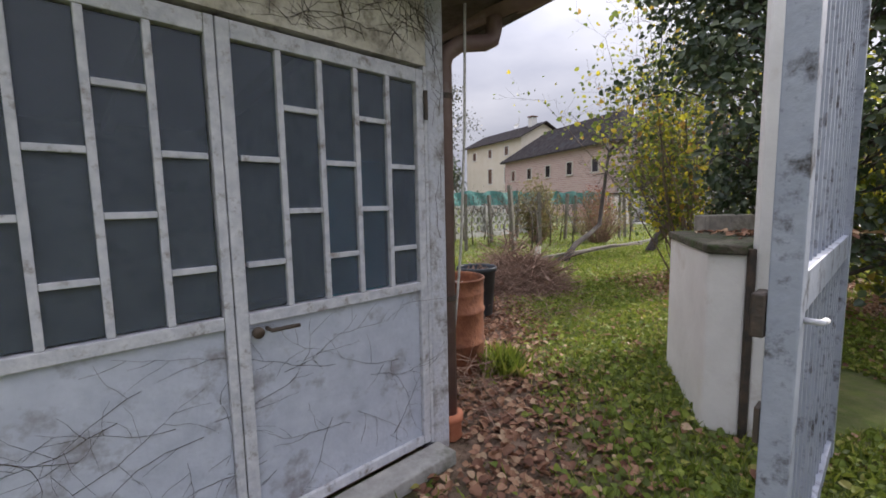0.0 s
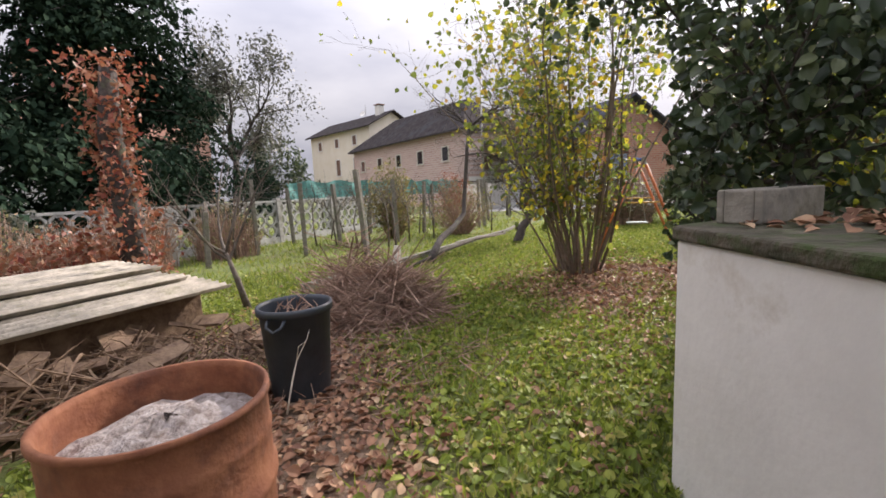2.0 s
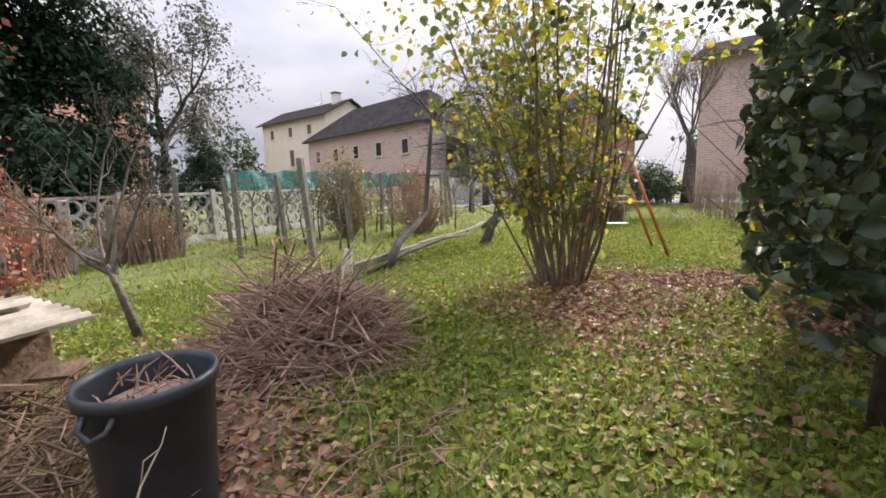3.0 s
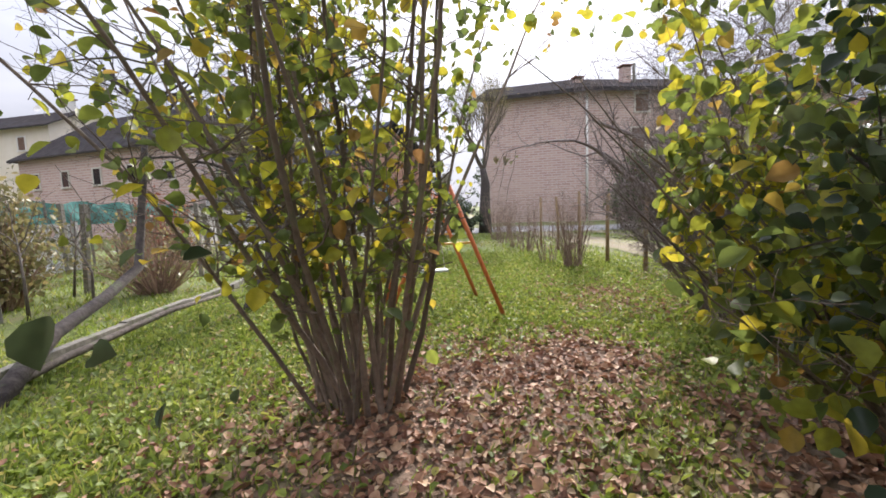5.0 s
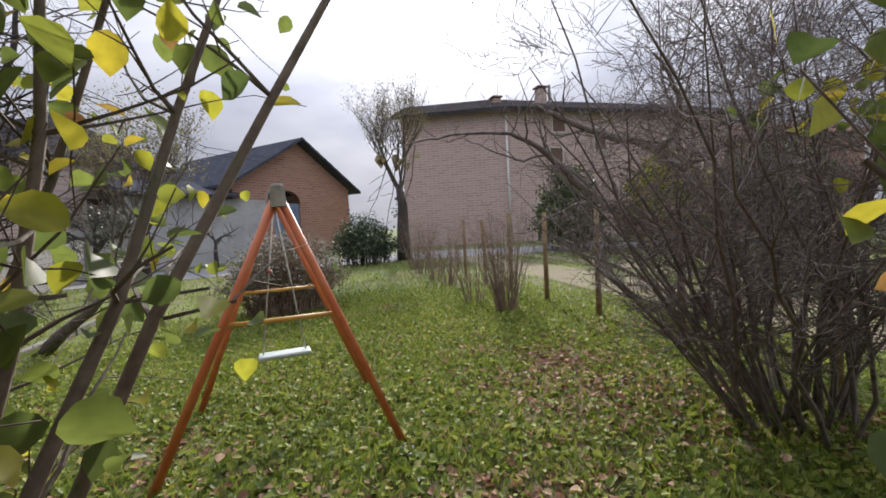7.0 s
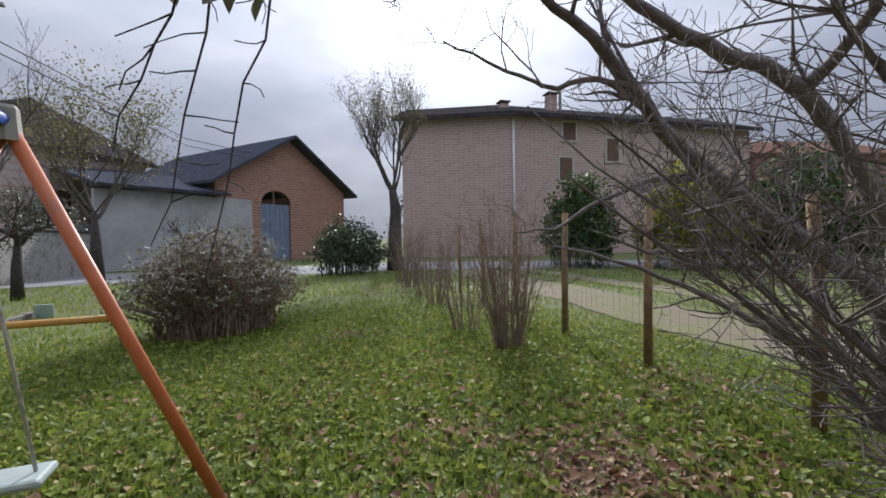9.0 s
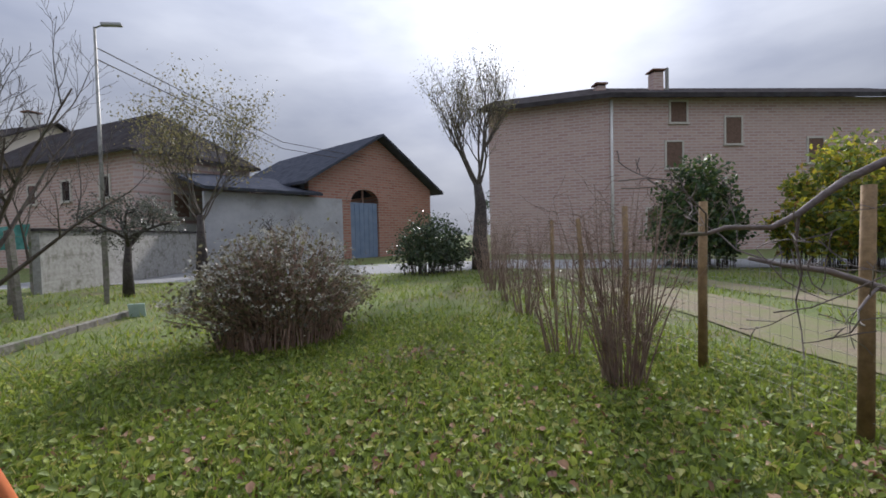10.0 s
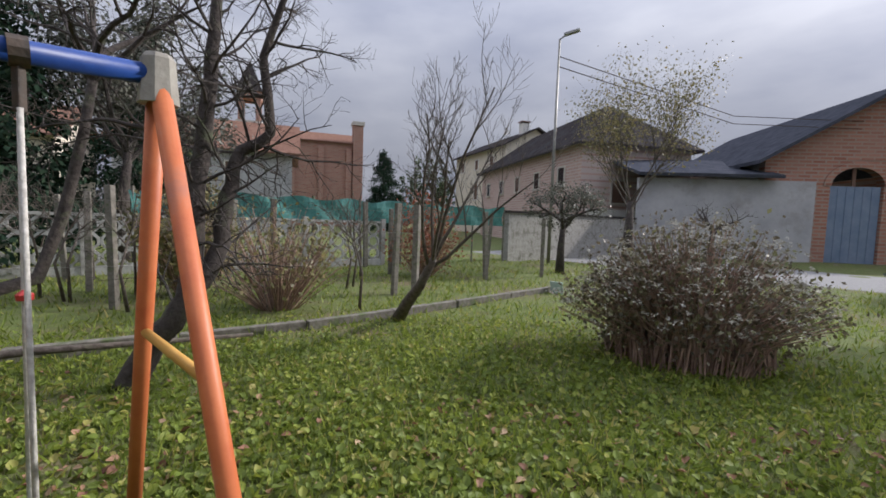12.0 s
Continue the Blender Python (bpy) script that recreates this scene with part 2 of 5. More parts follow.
M["evergreen"] = leaf_mat("dark_evergreen_leaves", [(0, (0.025, 0.045, 0.022)), (0.6, (0.055, 0.085, 0.04)), (1, (0.13, 0.16, 0.07))], 0.3, 0.4)
M["green_shrub"] = leaf_mat("green_shrub_leaves", [(0, (0.035, 0.065, 0.025)), (0.6, (0.07, 0.12, 0.04)), (1, (0.18, 0.22, 0.06))], 0.35, 0.5)
M["conifer"] = leaf_mat("conifer_needles", [(0, (0.012, 0.028, 0.018)), (1, (0.035, 0.06, 0.035))], 0.1, 0.95)
M["conifer"].node_tree.nodes["Principled BSDF"].inputs["Specular IOR Level"].default_value = 0.1
M["pale_leaf"] = leaf_mat("pale_autumn_leaves", [(0, (0.12, 0.12, 0.05)), (0.6, (0.24, 0.22, 0.09)), (1, (0.35, 0.28, 0.12))], 0.4)
M["grey_leaf"] = leaf_mat("grey_green_leaves", [(0, (0.07, 0.08, 0.06)), (1, (0.20, 0.20, 0.16))], 0.3)
M["red_leaf"] = leaf_mat("red_creeper_leaves", [(0, (0.22, 0.05, 0.035)), (0.5, (0.34, 0.12, 0.06)), (1, (0.30, 0.19, 0.12))], 0.35)
M["dead_leaf"] = leaf_mat("fallen_leaves", [(0, (0.15, 0.065, 0.038)), (0.5, (0.32, 0.165, 0.095)), (0.8, (0.44, 0.26, 0.155)), (1, (0.52, 0.38, 0.24))], 0.15, 0.7)
M["grass"] = leaf_mat("grass_and_clover", [(0, (0.11, 0.15, 0.022)), (0.5, (0.20, 0.27, 0.035)), (0.85, (0.34, 0.39, 0.06)), (1, (0.42, 0.35, 0.12))], 0.4, 0.6)
M["seed"] = leaf_mat("white_seed_heads", [(0, (0.28, 0.27, 0.22)), (1, (0.5, 0.48, 0.41))], 0.3, 0.8)
M["shrub_leaf"] = leaf_mat("dull_shrub_leaves", [(0, (0.085, 0.075, 0.045)), (0.6, (0.16, 0.13, 0.085)), (1, (0.24, 0.24, 0.11))], 0.35)


for k in ("roof_grey", "roof_dark", "roof_red"):
    M[k].node_tree.nodes["Principled BSDF"].inputs["Specular IOR Level"].default_value = 0.0


def glass_mat():
    m = bpy.data.materials.new("dusty_glass")
    m.use_nodes = True
    n, l = m.node_tree.nodes, m.node_tree.links
    b, out = n["Principled BSDF"], n["Material Output"]
    tc = n.new("ShaderNodeTexCoord")
    a = n.new("ShaderNodeTexNoise")
    a.inputs["Scale"].default_value, a.inputs["Detail"].default_value = 6, 7
    l.new(tc.outputs["Object"], a.inputs["Vector"])
    r = n.new("ShaderNodeValToRGB")
    r.color_ramp.elements[0].color, r.color_ramp.elements[1].color = (0.07, 0.085, 0.11, 1), (0.15, 0.175, 0.21, 1)
    l.new(a.outputs[0], r.inputs[0])
    l.new(r.outputs[0], b.inputs["Base Color"])
    b.inputs["Roughness"].default_value = 0.3
    t = n.new("ShaderNodeBsdfTransparent")
    t.inputs[0].default_value = (0.75, 0.8, 0.85, 1)
    mx = n.new("ShaderNodeMixShader")
    mx.inputs[0].default_value = 0.5
    l.new(b.outputs[0], mx.inputs[1])
    l.new(t.outputs[0], mx.inputs[2])
    l.new(mx.outputs[0], out.inputs[0])
    return m


M["pane"] = glass_mat()


# ---- mesh helpers ----
class Geo:
    """Collects vertices and faces of one mesh."""

    def __init__(self):
        self.v, self.f = [], []

    def box(self, x0, y0, z0, x1, y1, z1, m=None):
        i = len(self.v)
        for p in ((x0, y0, z0), (x1, y0, z0), (x1, y1, z0), (x0, y1, z0), (x0, y0, z1), (x1, y0, z1), (x1, y1, z1), (x0, y1, z1)):
            self.v.append(tuple(m @ Vector(p)) if m else p)
        self.f += [tuple(i + k for k in q) for q in ((0, 3, 2, 1), (4, 5, 6, 7), (0, 1, 5, 4), (1, 2, 6, 5), (2, 3, 7, 6), (3, 0, 4, 7))]
        return self

    def prism(self, pts, z0, z1):
        i, k = len(self.v), len(pts)
        self.v += [(x, y, z0) for x, y in pts] + [(x, y, z1) for x, y in pts]
        self.f += [tuple(i + a for a in reversed(range(k))), tuple(i + k + a for a in range(k))]
        self.f += [(i + a, i + (a + 1) % k, i + k + (a + 1) % k, i + k + a) for a in range(k)]
        return self

    def tube(self, pts, radii, sides=6, caps=True):
        pts = [Vector(p) for p in pts]
        i = len(self.v)
        side = None
        for k, p in enumerate(pts):
            d = (pts[min(k + 1, len(pts) - 1)] - pts[max(k - 1, 0)])
            d = d.normalized() if d.length > 1e-6 else Vector((0, 0, 1))
            if side is None:
                side = d.orthogonal().normalized()
            side = (side - d * side.dot(d))
            side = side.normalized() if side.length > 1e-4 else d.orthogonal().normalized()
            up = d.cross(side)
            r = radii[k] if isinstance(radii, (list, tuple)) else radii
            for a in range(sides):
                c, s = math.cos(6.28318 * a / sides), math.sin(6.28318 * a / sides)
                self.v.append(tuple(p + (side * c + up * s) * r))
        for k in range(len(pts) - 1):
            for a in range(sides):
                b = (a + 1) % sides
                self.f.append((i + k * sides + a, i + k * sides + b, i + (k + 1) * sides + b, i + (k + 1) * sides + a))
        if caps:
            self.f.append(tuple(i + a for a in reversed(range(sides))))
            e = i + (len(pts) - 1) * sides
            self.f.append(tuple(e + a for a in range(sides)))
        return self

    def lathe(self, profile, sides=32, wobble=0.0):
        i = len(self.v)
        for k, (r, z) in enumerate(profile):
            for a in range(sides):
                t = 6.28318 * a / sides
                q = r * (1 + wobble * math.sin(3 * t + k * 0.7))
                self.v.append((q * math.cos(t), q * math.sin(t), z))
        for k in range(len(profile) - 1):
            for a in range(sides):
                b = (a + 1) % sides
                self.f.append((i + k * sides + a, i + k * sides + b, i + (k + 1) * sides + b, i + (k + 1) * sides + a))
        return self

    def mesh(self, name, material, smooth=False):
        me = bpy.data.meshes.new(name)
        me.from_pydata(self.v, [], self.f)
        me.materials.append(material)
        if smooth:
            me.polygons.foreach_set("use_smooth", [True] * len(me.polygons))
        me.update()
        return me


def thing(name, m, label, category, group="", kind=""):
    e = new(name)
    e.empty_display_size = 0.1
    e.matrix_world = m
    return tagged(e, label, category, group, kind)


def part(name, g, material, parent, label="", smooth=False, bevel=0.0, m=None):
    me = g.mesh(name, material, smooth) if isinstance(g, Geo) else g
    ob = new(name, me)
    ob.parent = parent
    if m:
        ob.matrix_basis = m
    if bevel:
        b = ob.modifiers.new("bevel", "BEVEL")
        b.width, b.segments, b.limit_method = bevel, 2, "ANGLE"
    if label:
        ob["label"] = label
    if name in ("branchwork", "twig_mass", "stem_mass", "seed_fluff"):
        ob["kind"] = "stuff"
    return ob


def single(name, g, material, label, category="", kind="", smooth=False, bevel=0.0, m=None):
    ob = part(name, g, material, None, "", smooth, bevel, m)
    return tagged(ob, label, category, "", kind)


def leaves(name, centres, size, material, shape="diamond", seed=1, flat=0.0, droop=0.0, size_var=0.5, fold=0.25):
    """Many separate leaves as one mesh. shape: diamond (one quad), round (folded, six corners), blade (one triangle)."""
    rng = np.random.default_rng(seed)
    c = np.asarray(centres, float)
    n = len(c)
    nor = rng.normal(size=(n, 3))
    nor[:, 2] = np.abs(nor[:, 2]) + flat
    nor /= np.linalg.norm(nor, axis=1)[:, None]
    d = rng.normal(size=(n, 3))
    d[:, 2] -= droop
    d -= nor * np.sum(d * nor, axis=1)[:, None]
    d /= np.linalg.norm(d, axis=1)[:, None]
    s = np.cross(nor, d)
    k = (size * (1 + size_var * (rng.random(n) * 2 - 1)))[:, None] if np.isscalar(size) else (np.asarray(size) * (1 + size_var * (rng.random(n) * 2 - 1)))[:, None]
    if shape == "round":
        half = [(0.1, 0.24), (0.36, 0.42), (0.66, 0.39), (0.88, 0.2)]
        co = [(0, 0, 0)] + [(a, b, fold * b * 2.2) for a, b in half] + [(1.08, 0, 0)] + [(a, -b, fold * b * 2.2) for a, b in half[::-1]]
        fa = [(0, 5, 4, 3, 2, 1), (0, 9, 8, 7, 6, 5)]
    elif shape == "blade":
        co = [(0, -0.09, 0), (0, 0.09, 0), (1, 0, 0)]
        fa = [(0, 1, 2)]
    else:
        co = [(0, 0, 0), (0.5, 0.3, fold * 0.5), (1, 0, 0), (0.5, -0.3, fold * 0.5)]
        fa = [(0, 3, 2, 1)]
    if shape == "blade":
        d = rng.normal(size=(n, 3)) * 0.55
        d[:, 2] = 1
        d /= np.linalg.norm(d, axis=1)[:, None]
        s = np.cross(d, rng.normal(size=(n, 3)))
        s /= np.linalg.norm(s, axis=1)[:, None]
    vs = np.stack([c + k * (a * d + b * s + e * nor) for a, b, e in co], axis=1).reshape(-1, 3)
    base = (np.arange(n) * len(co))[:, None]
    sizes = [len(q) for q in fa]
    loops = np.concatenate([base + np.array(q)[None, :] for q in fa], axis=1).reshape(-1)
    me = bpy.data.meshes.new(name)
    me.vertices.add(len(vs))
    me.vertices.foreach_set("co", vs.reshape(-1))
    me.loops.add(len(loops))
    me.loops.foreach_set("vertex_index", loops.astype(np.int32))
    me.polygons.add(n * len(fa))
    starts = np.cumsum([0] + sizes * n)[:-1]
    me.polygons.foreach_set("loop_start", starts.astype(np.int32))
    me.update(calc_edges=True)
    me.materials.append(material)
    return me


def grow(g, p, d, length, r, depth, rng, tips, kids=4, spread=0.7, up=0.15, wob=0.18, sides=6, segs=5, shrink=0.62, first=0.3):
    """A tapered limb with side limbs; its outer points go into tips."""
    p, d = Vector(p), Vector(d).normalized()
    pts, rad = [p.copy()], [r]
    for k in range(segs):
        d = (d + Vector((rng.gauss(0, wob), rng.gauss(0, wob), rng.gauss(0, wob) + up * 0.4))).normalized()
        p = p + d * (length / segs)
        pts.append(p.copy())
        rad.append(max(r * (1 - 0.75 * (k + 1) / segs), 0.0018))
    g.tube(pts, rad, sides, False)
    if depth <= 1:
        tips += [tuple(q) for q in pts[1:]]
    if depth > 0:
        for k in range(kids):
            f = first + (1 - first) * (k + rng.random()) / kids
            i = min(int(f * segs), segs - 1)
            q = pts[i].lerp(pts[i + 1], f * segs - i)
            axis = (pts[i + 1] - pts[i]).normalized()
            o = axis.orthogonal().normalized()
            o.rotate(Matrix.Rotation(rng.random() * 6.283, 3, axis))
            nd = axis * (1 - spread * 0.5) + o * spread + Vector((0, 0, up))
            grow(g, q, nd, length * shrink * (0.7 + 0.5 * rng.random()) * (1.15 - 0.5 * f), rad[i] * 0.6, depth - 1, rng, tips, kids, spread, up, wob, max(3, sides - 1), max(3, segs - 1), shrink, 0.15)


def scatter(tips, per, radius, rng):
    t = np.asarray(tips)
    t = np.repeat(t, per, axis=0)
    return t + rng.normal(size=t.shape) * radius


# ---- ground ----
TRAIL = [(-0.02, 0), (0.32, 1.76), (0.88, 3.47), (2.57, 5.37), (4.6, 6.34), (7.1, 7.43), (8.44, 8.3), (8.8, 8.8)]


def seg_dist(x, y, a, b):
    ax, ay, bx, by = *a, *b
    t = np.clip(((x - ax) * (bx - ax) + (y - ay) * (by - ay)) / ((bx - ax) ** 2 + (by - ay) ** 2), 0, 1)
    return np.hypot(x - ax - t * (bx - ax), y - ay - t * (by - ay))


def trail_dist(x, y):
    return np.min([seg_dist(x, y, TRAIL[k], TRAIL[k + 1]) for k in range(len(TRAIL) - 1)], axis=0)


def wave(x, y):
    return (np.sin(x * 1.7 + 0.6 * np.sin(y * 1.3)) + np.sin(y * 2.1 + 0.8 * np.sin(x * 0.9)) + np.sin((x + y) * 3.7) * 0.6 + np.sin((x - 1.3 * y) * 5.3) * 0.4) / 3.0


def bare(x, y):
    """How bare the soil is: the yard beside the shed, the trodden strip, the litter under the hazels."""
    soil = np.clip(1.25 - seg_dist(x, y, (0.2, 1.8), (0.75, 7.4)) / 0.85, 0, 1)
    soil = np.maximum(soil, np.clip(1.3 - seg_dist(x, y, (-2.5, 7.2), (0.2, 6.6)) / 1.3, 0, 1))
    litter = np.clip(1.35 - np.hypot(x - 5.1, y - 7.3) / 1.9, 0, 1)
    litter = np.maximum(litter, np.clip(1.25 - seg_dist(x, y, (4.0, 6.6), (6.6, 7.0)) / 1.15, 0, 1))
    litter = np.maximum(litter, np.clip(1.2 - np.hypot(x - 5.9, y - 5.2) / 1.7, 0, 1))
    litter = np.maximum(litter, 0.6 * np.clip(1.2 - np.hypot(x - 8.9, y - 7.0) / 1.4, 0, 1))
    litter = np.maximum(litter, 0.3 * np.clip(1.2 - np.hypot(x - 3.2, y - 5.2) / 1.2, 0, 1))
    patch = 0.55 * np.clip(wave(x * 0.8 + 3, y * 0.8 + 1) + 0.5 * wave(x * 2.9, y * 2.9) - 0.25, 0, 1)
    patch = np.maximum(patch, 0.75 * np.clip(1.1 - np.hypot(x - 9.6, y - 8.0) / 1.5, 0, 1) * (wave(x * 3.1, y * 3.1) > -0.1))
    return np.clip(np.maximum(np.maximum(soil, litter) * 0.95, patch) + 0.22 * wave(x * 1.3, y * 1.3), 0, 1)


def fence_side(x, y):
    """Metres beyond the wire fence, towards the track."""
    return ((x - 10.8) * 0.707 - (y - 6.65) * 0.707)


xs = np.unique(np.concatenate([np.linspace(-900, -14, 14), np.arange(-12, 32, 0.35), np.linspace(34, 900, 14)]))
ys = np.unique(np.concatenate([np.linspace(-900, -8, 14), np.arange(-5, 30, 0.35), np.linspace(32, 900, 14)]))
gx, gy = np.meshgrid(xs, ys)
gz = 0.018 * wave(gx * 0.9, gy * 0.9)
gz[(np.abs(gx) > 40) | (np.abs(gy) > 40)] = 0
gz = np.where(fence_side(gx, gy) > 0.4, -0.012 + 0.3 * gz, gz)
nx, ny = len(xs), len(ys)
gv = np.stack([gx, gy, gz], -1).reshape(-1, 3)
gi = np.arange(nx * ny).reshape(ny, nx)
gf = np.stack([gi[:-1, :-1], gi[:-1, 1:], gi[1:, 1:], gi[1:, :-1]], -1).reshape(-1, 4)
gm = bpy.data.meshes.new("ground")
gm.from_pydata(gv.tolist(), [], gf.tolist())
att = gm.attributes.new("bare_soil", "FLOAT", "POINT")
att.data.foreach_set("value", bare(gv[:, 0], gv[:, 1]).astype(np.float32))
gmat = mat("garden_ground", (0.07, 0.11, 0.02), (0.14, 0.18, 0.035), 5, 0.98, 0.9, (0.13, 0.11, 0.05), 0.3, 0.7, bump_scale=45)
n, l = gmat.node_tree.nodes, gmat.node_tree.links
pb = n["Principled BSDF"]
grass_col = pb.inputs["Base Color"].links[0].from_socket
at = n.new("ShaderNodeAttribute")
at.attribute_name = "bare_soil"
so = n.new("ShaderNodeTexNoise")
so.inputs["Scale"].default_value, so.inputs["Detail"].default_value = 9, 9
gtc = n.new("ShaderNodeTexCoord")
l.new(gtc.outputs["Object"], so.inputs["Vector"])
sr = n.new("ShaderNodeValToRGB")
sr.color_ramp.elements[0].color, sr.color_ramp.elements[1].color = (0.07, 0.043, 0.028, 1), (0.24, 0.165, 0.115, 1)
sr.color_ramp.elements[0].position, sr.color_ramp.elements[1].position = 0.3, 0.7
l.new(so.outputs[0], sr.inputs[0])
ad = n.new("ShaderNodeMath")
ad.operation = "MULTIPLY_ADD"
l.new(so.outputs[0], ad.inputs[0])
ad.inputs[1].default_value = 0.8
ad2 = n.new("ShaderNodeMath")
ad2.operation = "SUBTRACT"
l.new(at.outputs["Fac"], ad2.inputs[0])
ad2.inputs[1].default_value = 0.3
l.new(ad2.outputs[0], ad.inputs[2])
mxg = n.new("ShaderNodeMix")
mxg.data_type = "RGBA"
l.new(ad.outputs[0], mxg.inputs[0])
l.new(grass_col, mxg.inputs[6])
l.new(sr.outputs[0], mxg.inputs[7])
l.new(mxg.outputs[2], pb.inputs["Base Color"])
gm.materials.append(gmat)
tagged(new("ground", gm), "damp garden ground with grass, soil and leaf litter", "ground", kind="structure")

# gravel track beyond the wire fence, and the road before the farm buildings
FD, FN = Vector((0.707, 0.707, 0)), Vector((0.707, -0.707, 0))
F0 = Vector((10.8, 6.65, 0))


def strip(name, a, b, material, z, label):
    g = Geo()
    k = 40
    for i in range(k + 1):
        s = -14 + 34 * i / k
        w0, w1 = a + 0.12 * math.sin(s * 1.3), b + 0.15 * math.sin(s * 0.9 + 1)
        for o in (w0, w1):
            p = F0 + FD * s + FN * o
            g.v.append((p.x, p.y, z))
    g.f = [(2 * i, 2 * i + 1, 2 * i + 3, 2 * i + 2) for i in range(k)]
    return single(name, g, material, label, "track", "structure")


strip("road_track", 1.5, 3.3, M["gravel"], 0.006, "pale gravel track with grassy edges")
strip("road_rut", 4.4, 5.2, M["gravel"], 0.006, "second wheel rut of the gravel track")
g = Geo()
g.v = [(12, 33, 0.012), (8, 28.5, 0.012), (22.5, 17.5, 0.012), (30, 3, 0.012), (34, 4.5, 0.012), (27.5, 20.5, 0.012)]
g.f = [(0, 1, 2, 5), (5, 2, 3, 4)]
single("road", g, M["road"], "pale grey asphalt lane in front of the farm buildings", "road", "structure")

# ---- the shed with the glazed metal door ----
SHED = pose(-0.126, 2.343, 0, 0, 0, 43)
g = Geo()
g.box(0.075, 0, 0, 0.205, 0.22, 2.62)
single("wall_shed_corner", g, M["pillar_plaster"], "rough blue-grey plastered corner of the shed", "wall", "structure", bevel=0.012, m=SHED)
g = Geo()
g.box(-4.6, 0.003, 2.235, 0.073, 0.2, 2.75)
g.box(-4.6, 0.003, 0, -2.2, 0.2, 2.233)
single("wall_shed_front", g, M["plaster"], "peeling plaster wall above the shed door", "wall", "structure", m=SHED)
g = Geo()
g.box(0.0, 0.222, 0, 0.2, 3.6, 2.62)
g.box(-4.6, 3.4, 0, -0.002, 3.6, 2.62)
g.box(-4.6, 0.202, 0, -4.4, 3.398, 2.62)
single("wall_shed_side", g, M["plaster"], "plastered side and back walls of the shed", "wall", "structure", m=SHED)
g = Geo()
g.box(-4.4, 0.2, -0.02, 0.0, 3.4, 0.03)
single("floor_shed", g, M["concrete"], "dusty concrete floor inside the shed", "floor", "structure", m=SHED)
g = Geo()
g.box(-4.7, -0.16, 0.0, 0.1, -0.002, 0.085)
single("door_sill", g, M["concrete"], "worn concrete threshold under the shed door", "sill", "structure", bevel=0.01, m=SHED)
g = Geo()
tilt = pose(0, 0, 2.66, -6, 0, 0)
g.box(-4.9, -0.5, 0, 0.72, 4.0, 0.05, tilt)
roof = single("roof_shed", g, M["dark_wood"], "dark boarded roof overhang of the shed", "roof", "structure", m=SHED)
for k in range(7):
    part("rafter", Geo().box(-4.2 + k * 0.8, -0.46, -0.09, -4.12 + k * 0.8, 3.9, -0.002, tilt), M["dark_wood"], roof)
for k in range(22):
    part("tile_row", Geo().tube([tilt @ Vector((-4.85 + k * 0.26, -0.56, 0.07)), tilt @ Vector((-4.85 + k * 0.26, 4.0, 0.07))], 0.07, 8), M["roof_grey"], roof)


def door_leaf(name, x0, x1, cols, odd, label, st=0.05):
    d = thing(name, SHED, label, "door", kind="structure")
    g = Geo()
    g.box(x0 + st + 0.002, 0.022, 0.15, x1 - st - 0.002, 0.034, 1.01)
    part("panel", g, M["door_paint"], d, "dented grey sheet-metal panel with dead creeper stems")
    for a, b in ((x0, x0 + st), (x1 - st, x1)):
        part("stile", Geo().box(a, 0.0, 0.1, b, 0.05, 2.21), M["door_bar"], d, bevel=0.004)
    for a, b in ((0.1, 0.15), (1.01, 1.06), (2.14, 2.21)):
        part("rail", Geo().box(x0 + st + 0.001, 0.001, a, x1 - st - 0.001, 0.049, b), M["door_bar"], d, bevel=0.004)
    w = (x1 - x0 - 2 * st) / cols
    for k in range(cols):
        a, b = x0 + st + k * w, x0 + st + (k + 1) * w
        if k:
            part("mullion", Geo().box(a - 0.013, 0.004, 1.061, a + 0.013, 0.045, 2.139), M["door_bar"], d, bevel=0.003)
        cuts = (1.26, 1.69) if (k + odd) % 2 == 0 else (1.475, 1.91)
        for c in cuts:
            part("glazing_bar", Geo().box(a + 0.014, 0.006, c - 0.012, b - 0.014, 0.043, c + 0.012), M["door_bar"], d, bevel=0.003)
        lim = (1.06, *cuts, 2.14)
        for z0, z1 in zip(lim, lim[1:]):
            part("pane", Geo().box(a + 0.008, 0.024, z0 + 0.008, b - 0.008, 0.028, z1 - 0.008), M["pane"], d).visible_shadow = False
    return d


door1 = door_leaf("door_1", -0.98, 0.05, 5, 0, "grey metal shed door with staggered dusty glass panes")
part("handle", Geo().tube([(-0.86, -0.0, 0.985), (-0.86, -0.05, 0.985), (-0.74, -0.055, 0.985)], 0.009, 8), M["iron"], door1, "thin metal lever handle", True)
part("lock", Geo().tube([(-0.9, 0.0, 0.975), (-0.9, -0.018, 0.975)], 0.024, 12), M["iron"], door1, "round iron lock", True)
part("hinge", Geo().tube([(0.055, -0.012, 1.95), (0.055, -0.012, 2.1)], 0.012, 8), M["iron"], door1, "rusty hinge pin")
door2 = door_leaf("door_2", -1.95, -0.985, 5, 0, "closed second leaf of the glazed grey shed door", 0.036)
g = Geo()
g.box(-2.199, 0.002, 0.087, -1.955, 0.1, 2.232)
g.box(0.053, 0.002, 0.087, 0.0745, 0.1, 2.232)
single("door_frame", g, M["door_bar"], "flaking grey metal door frame", "frame", "structure", m=SHED)
single("hanging_tarpaulin", Geo().box(-0.52, 0.10, 0.9, -0.16, 0.13, 1.72), M["blue_sheet"], "blue tarpaulin standing behind the dusty shed glass", "tarpaulin", bevel=0.01, m=SHED)
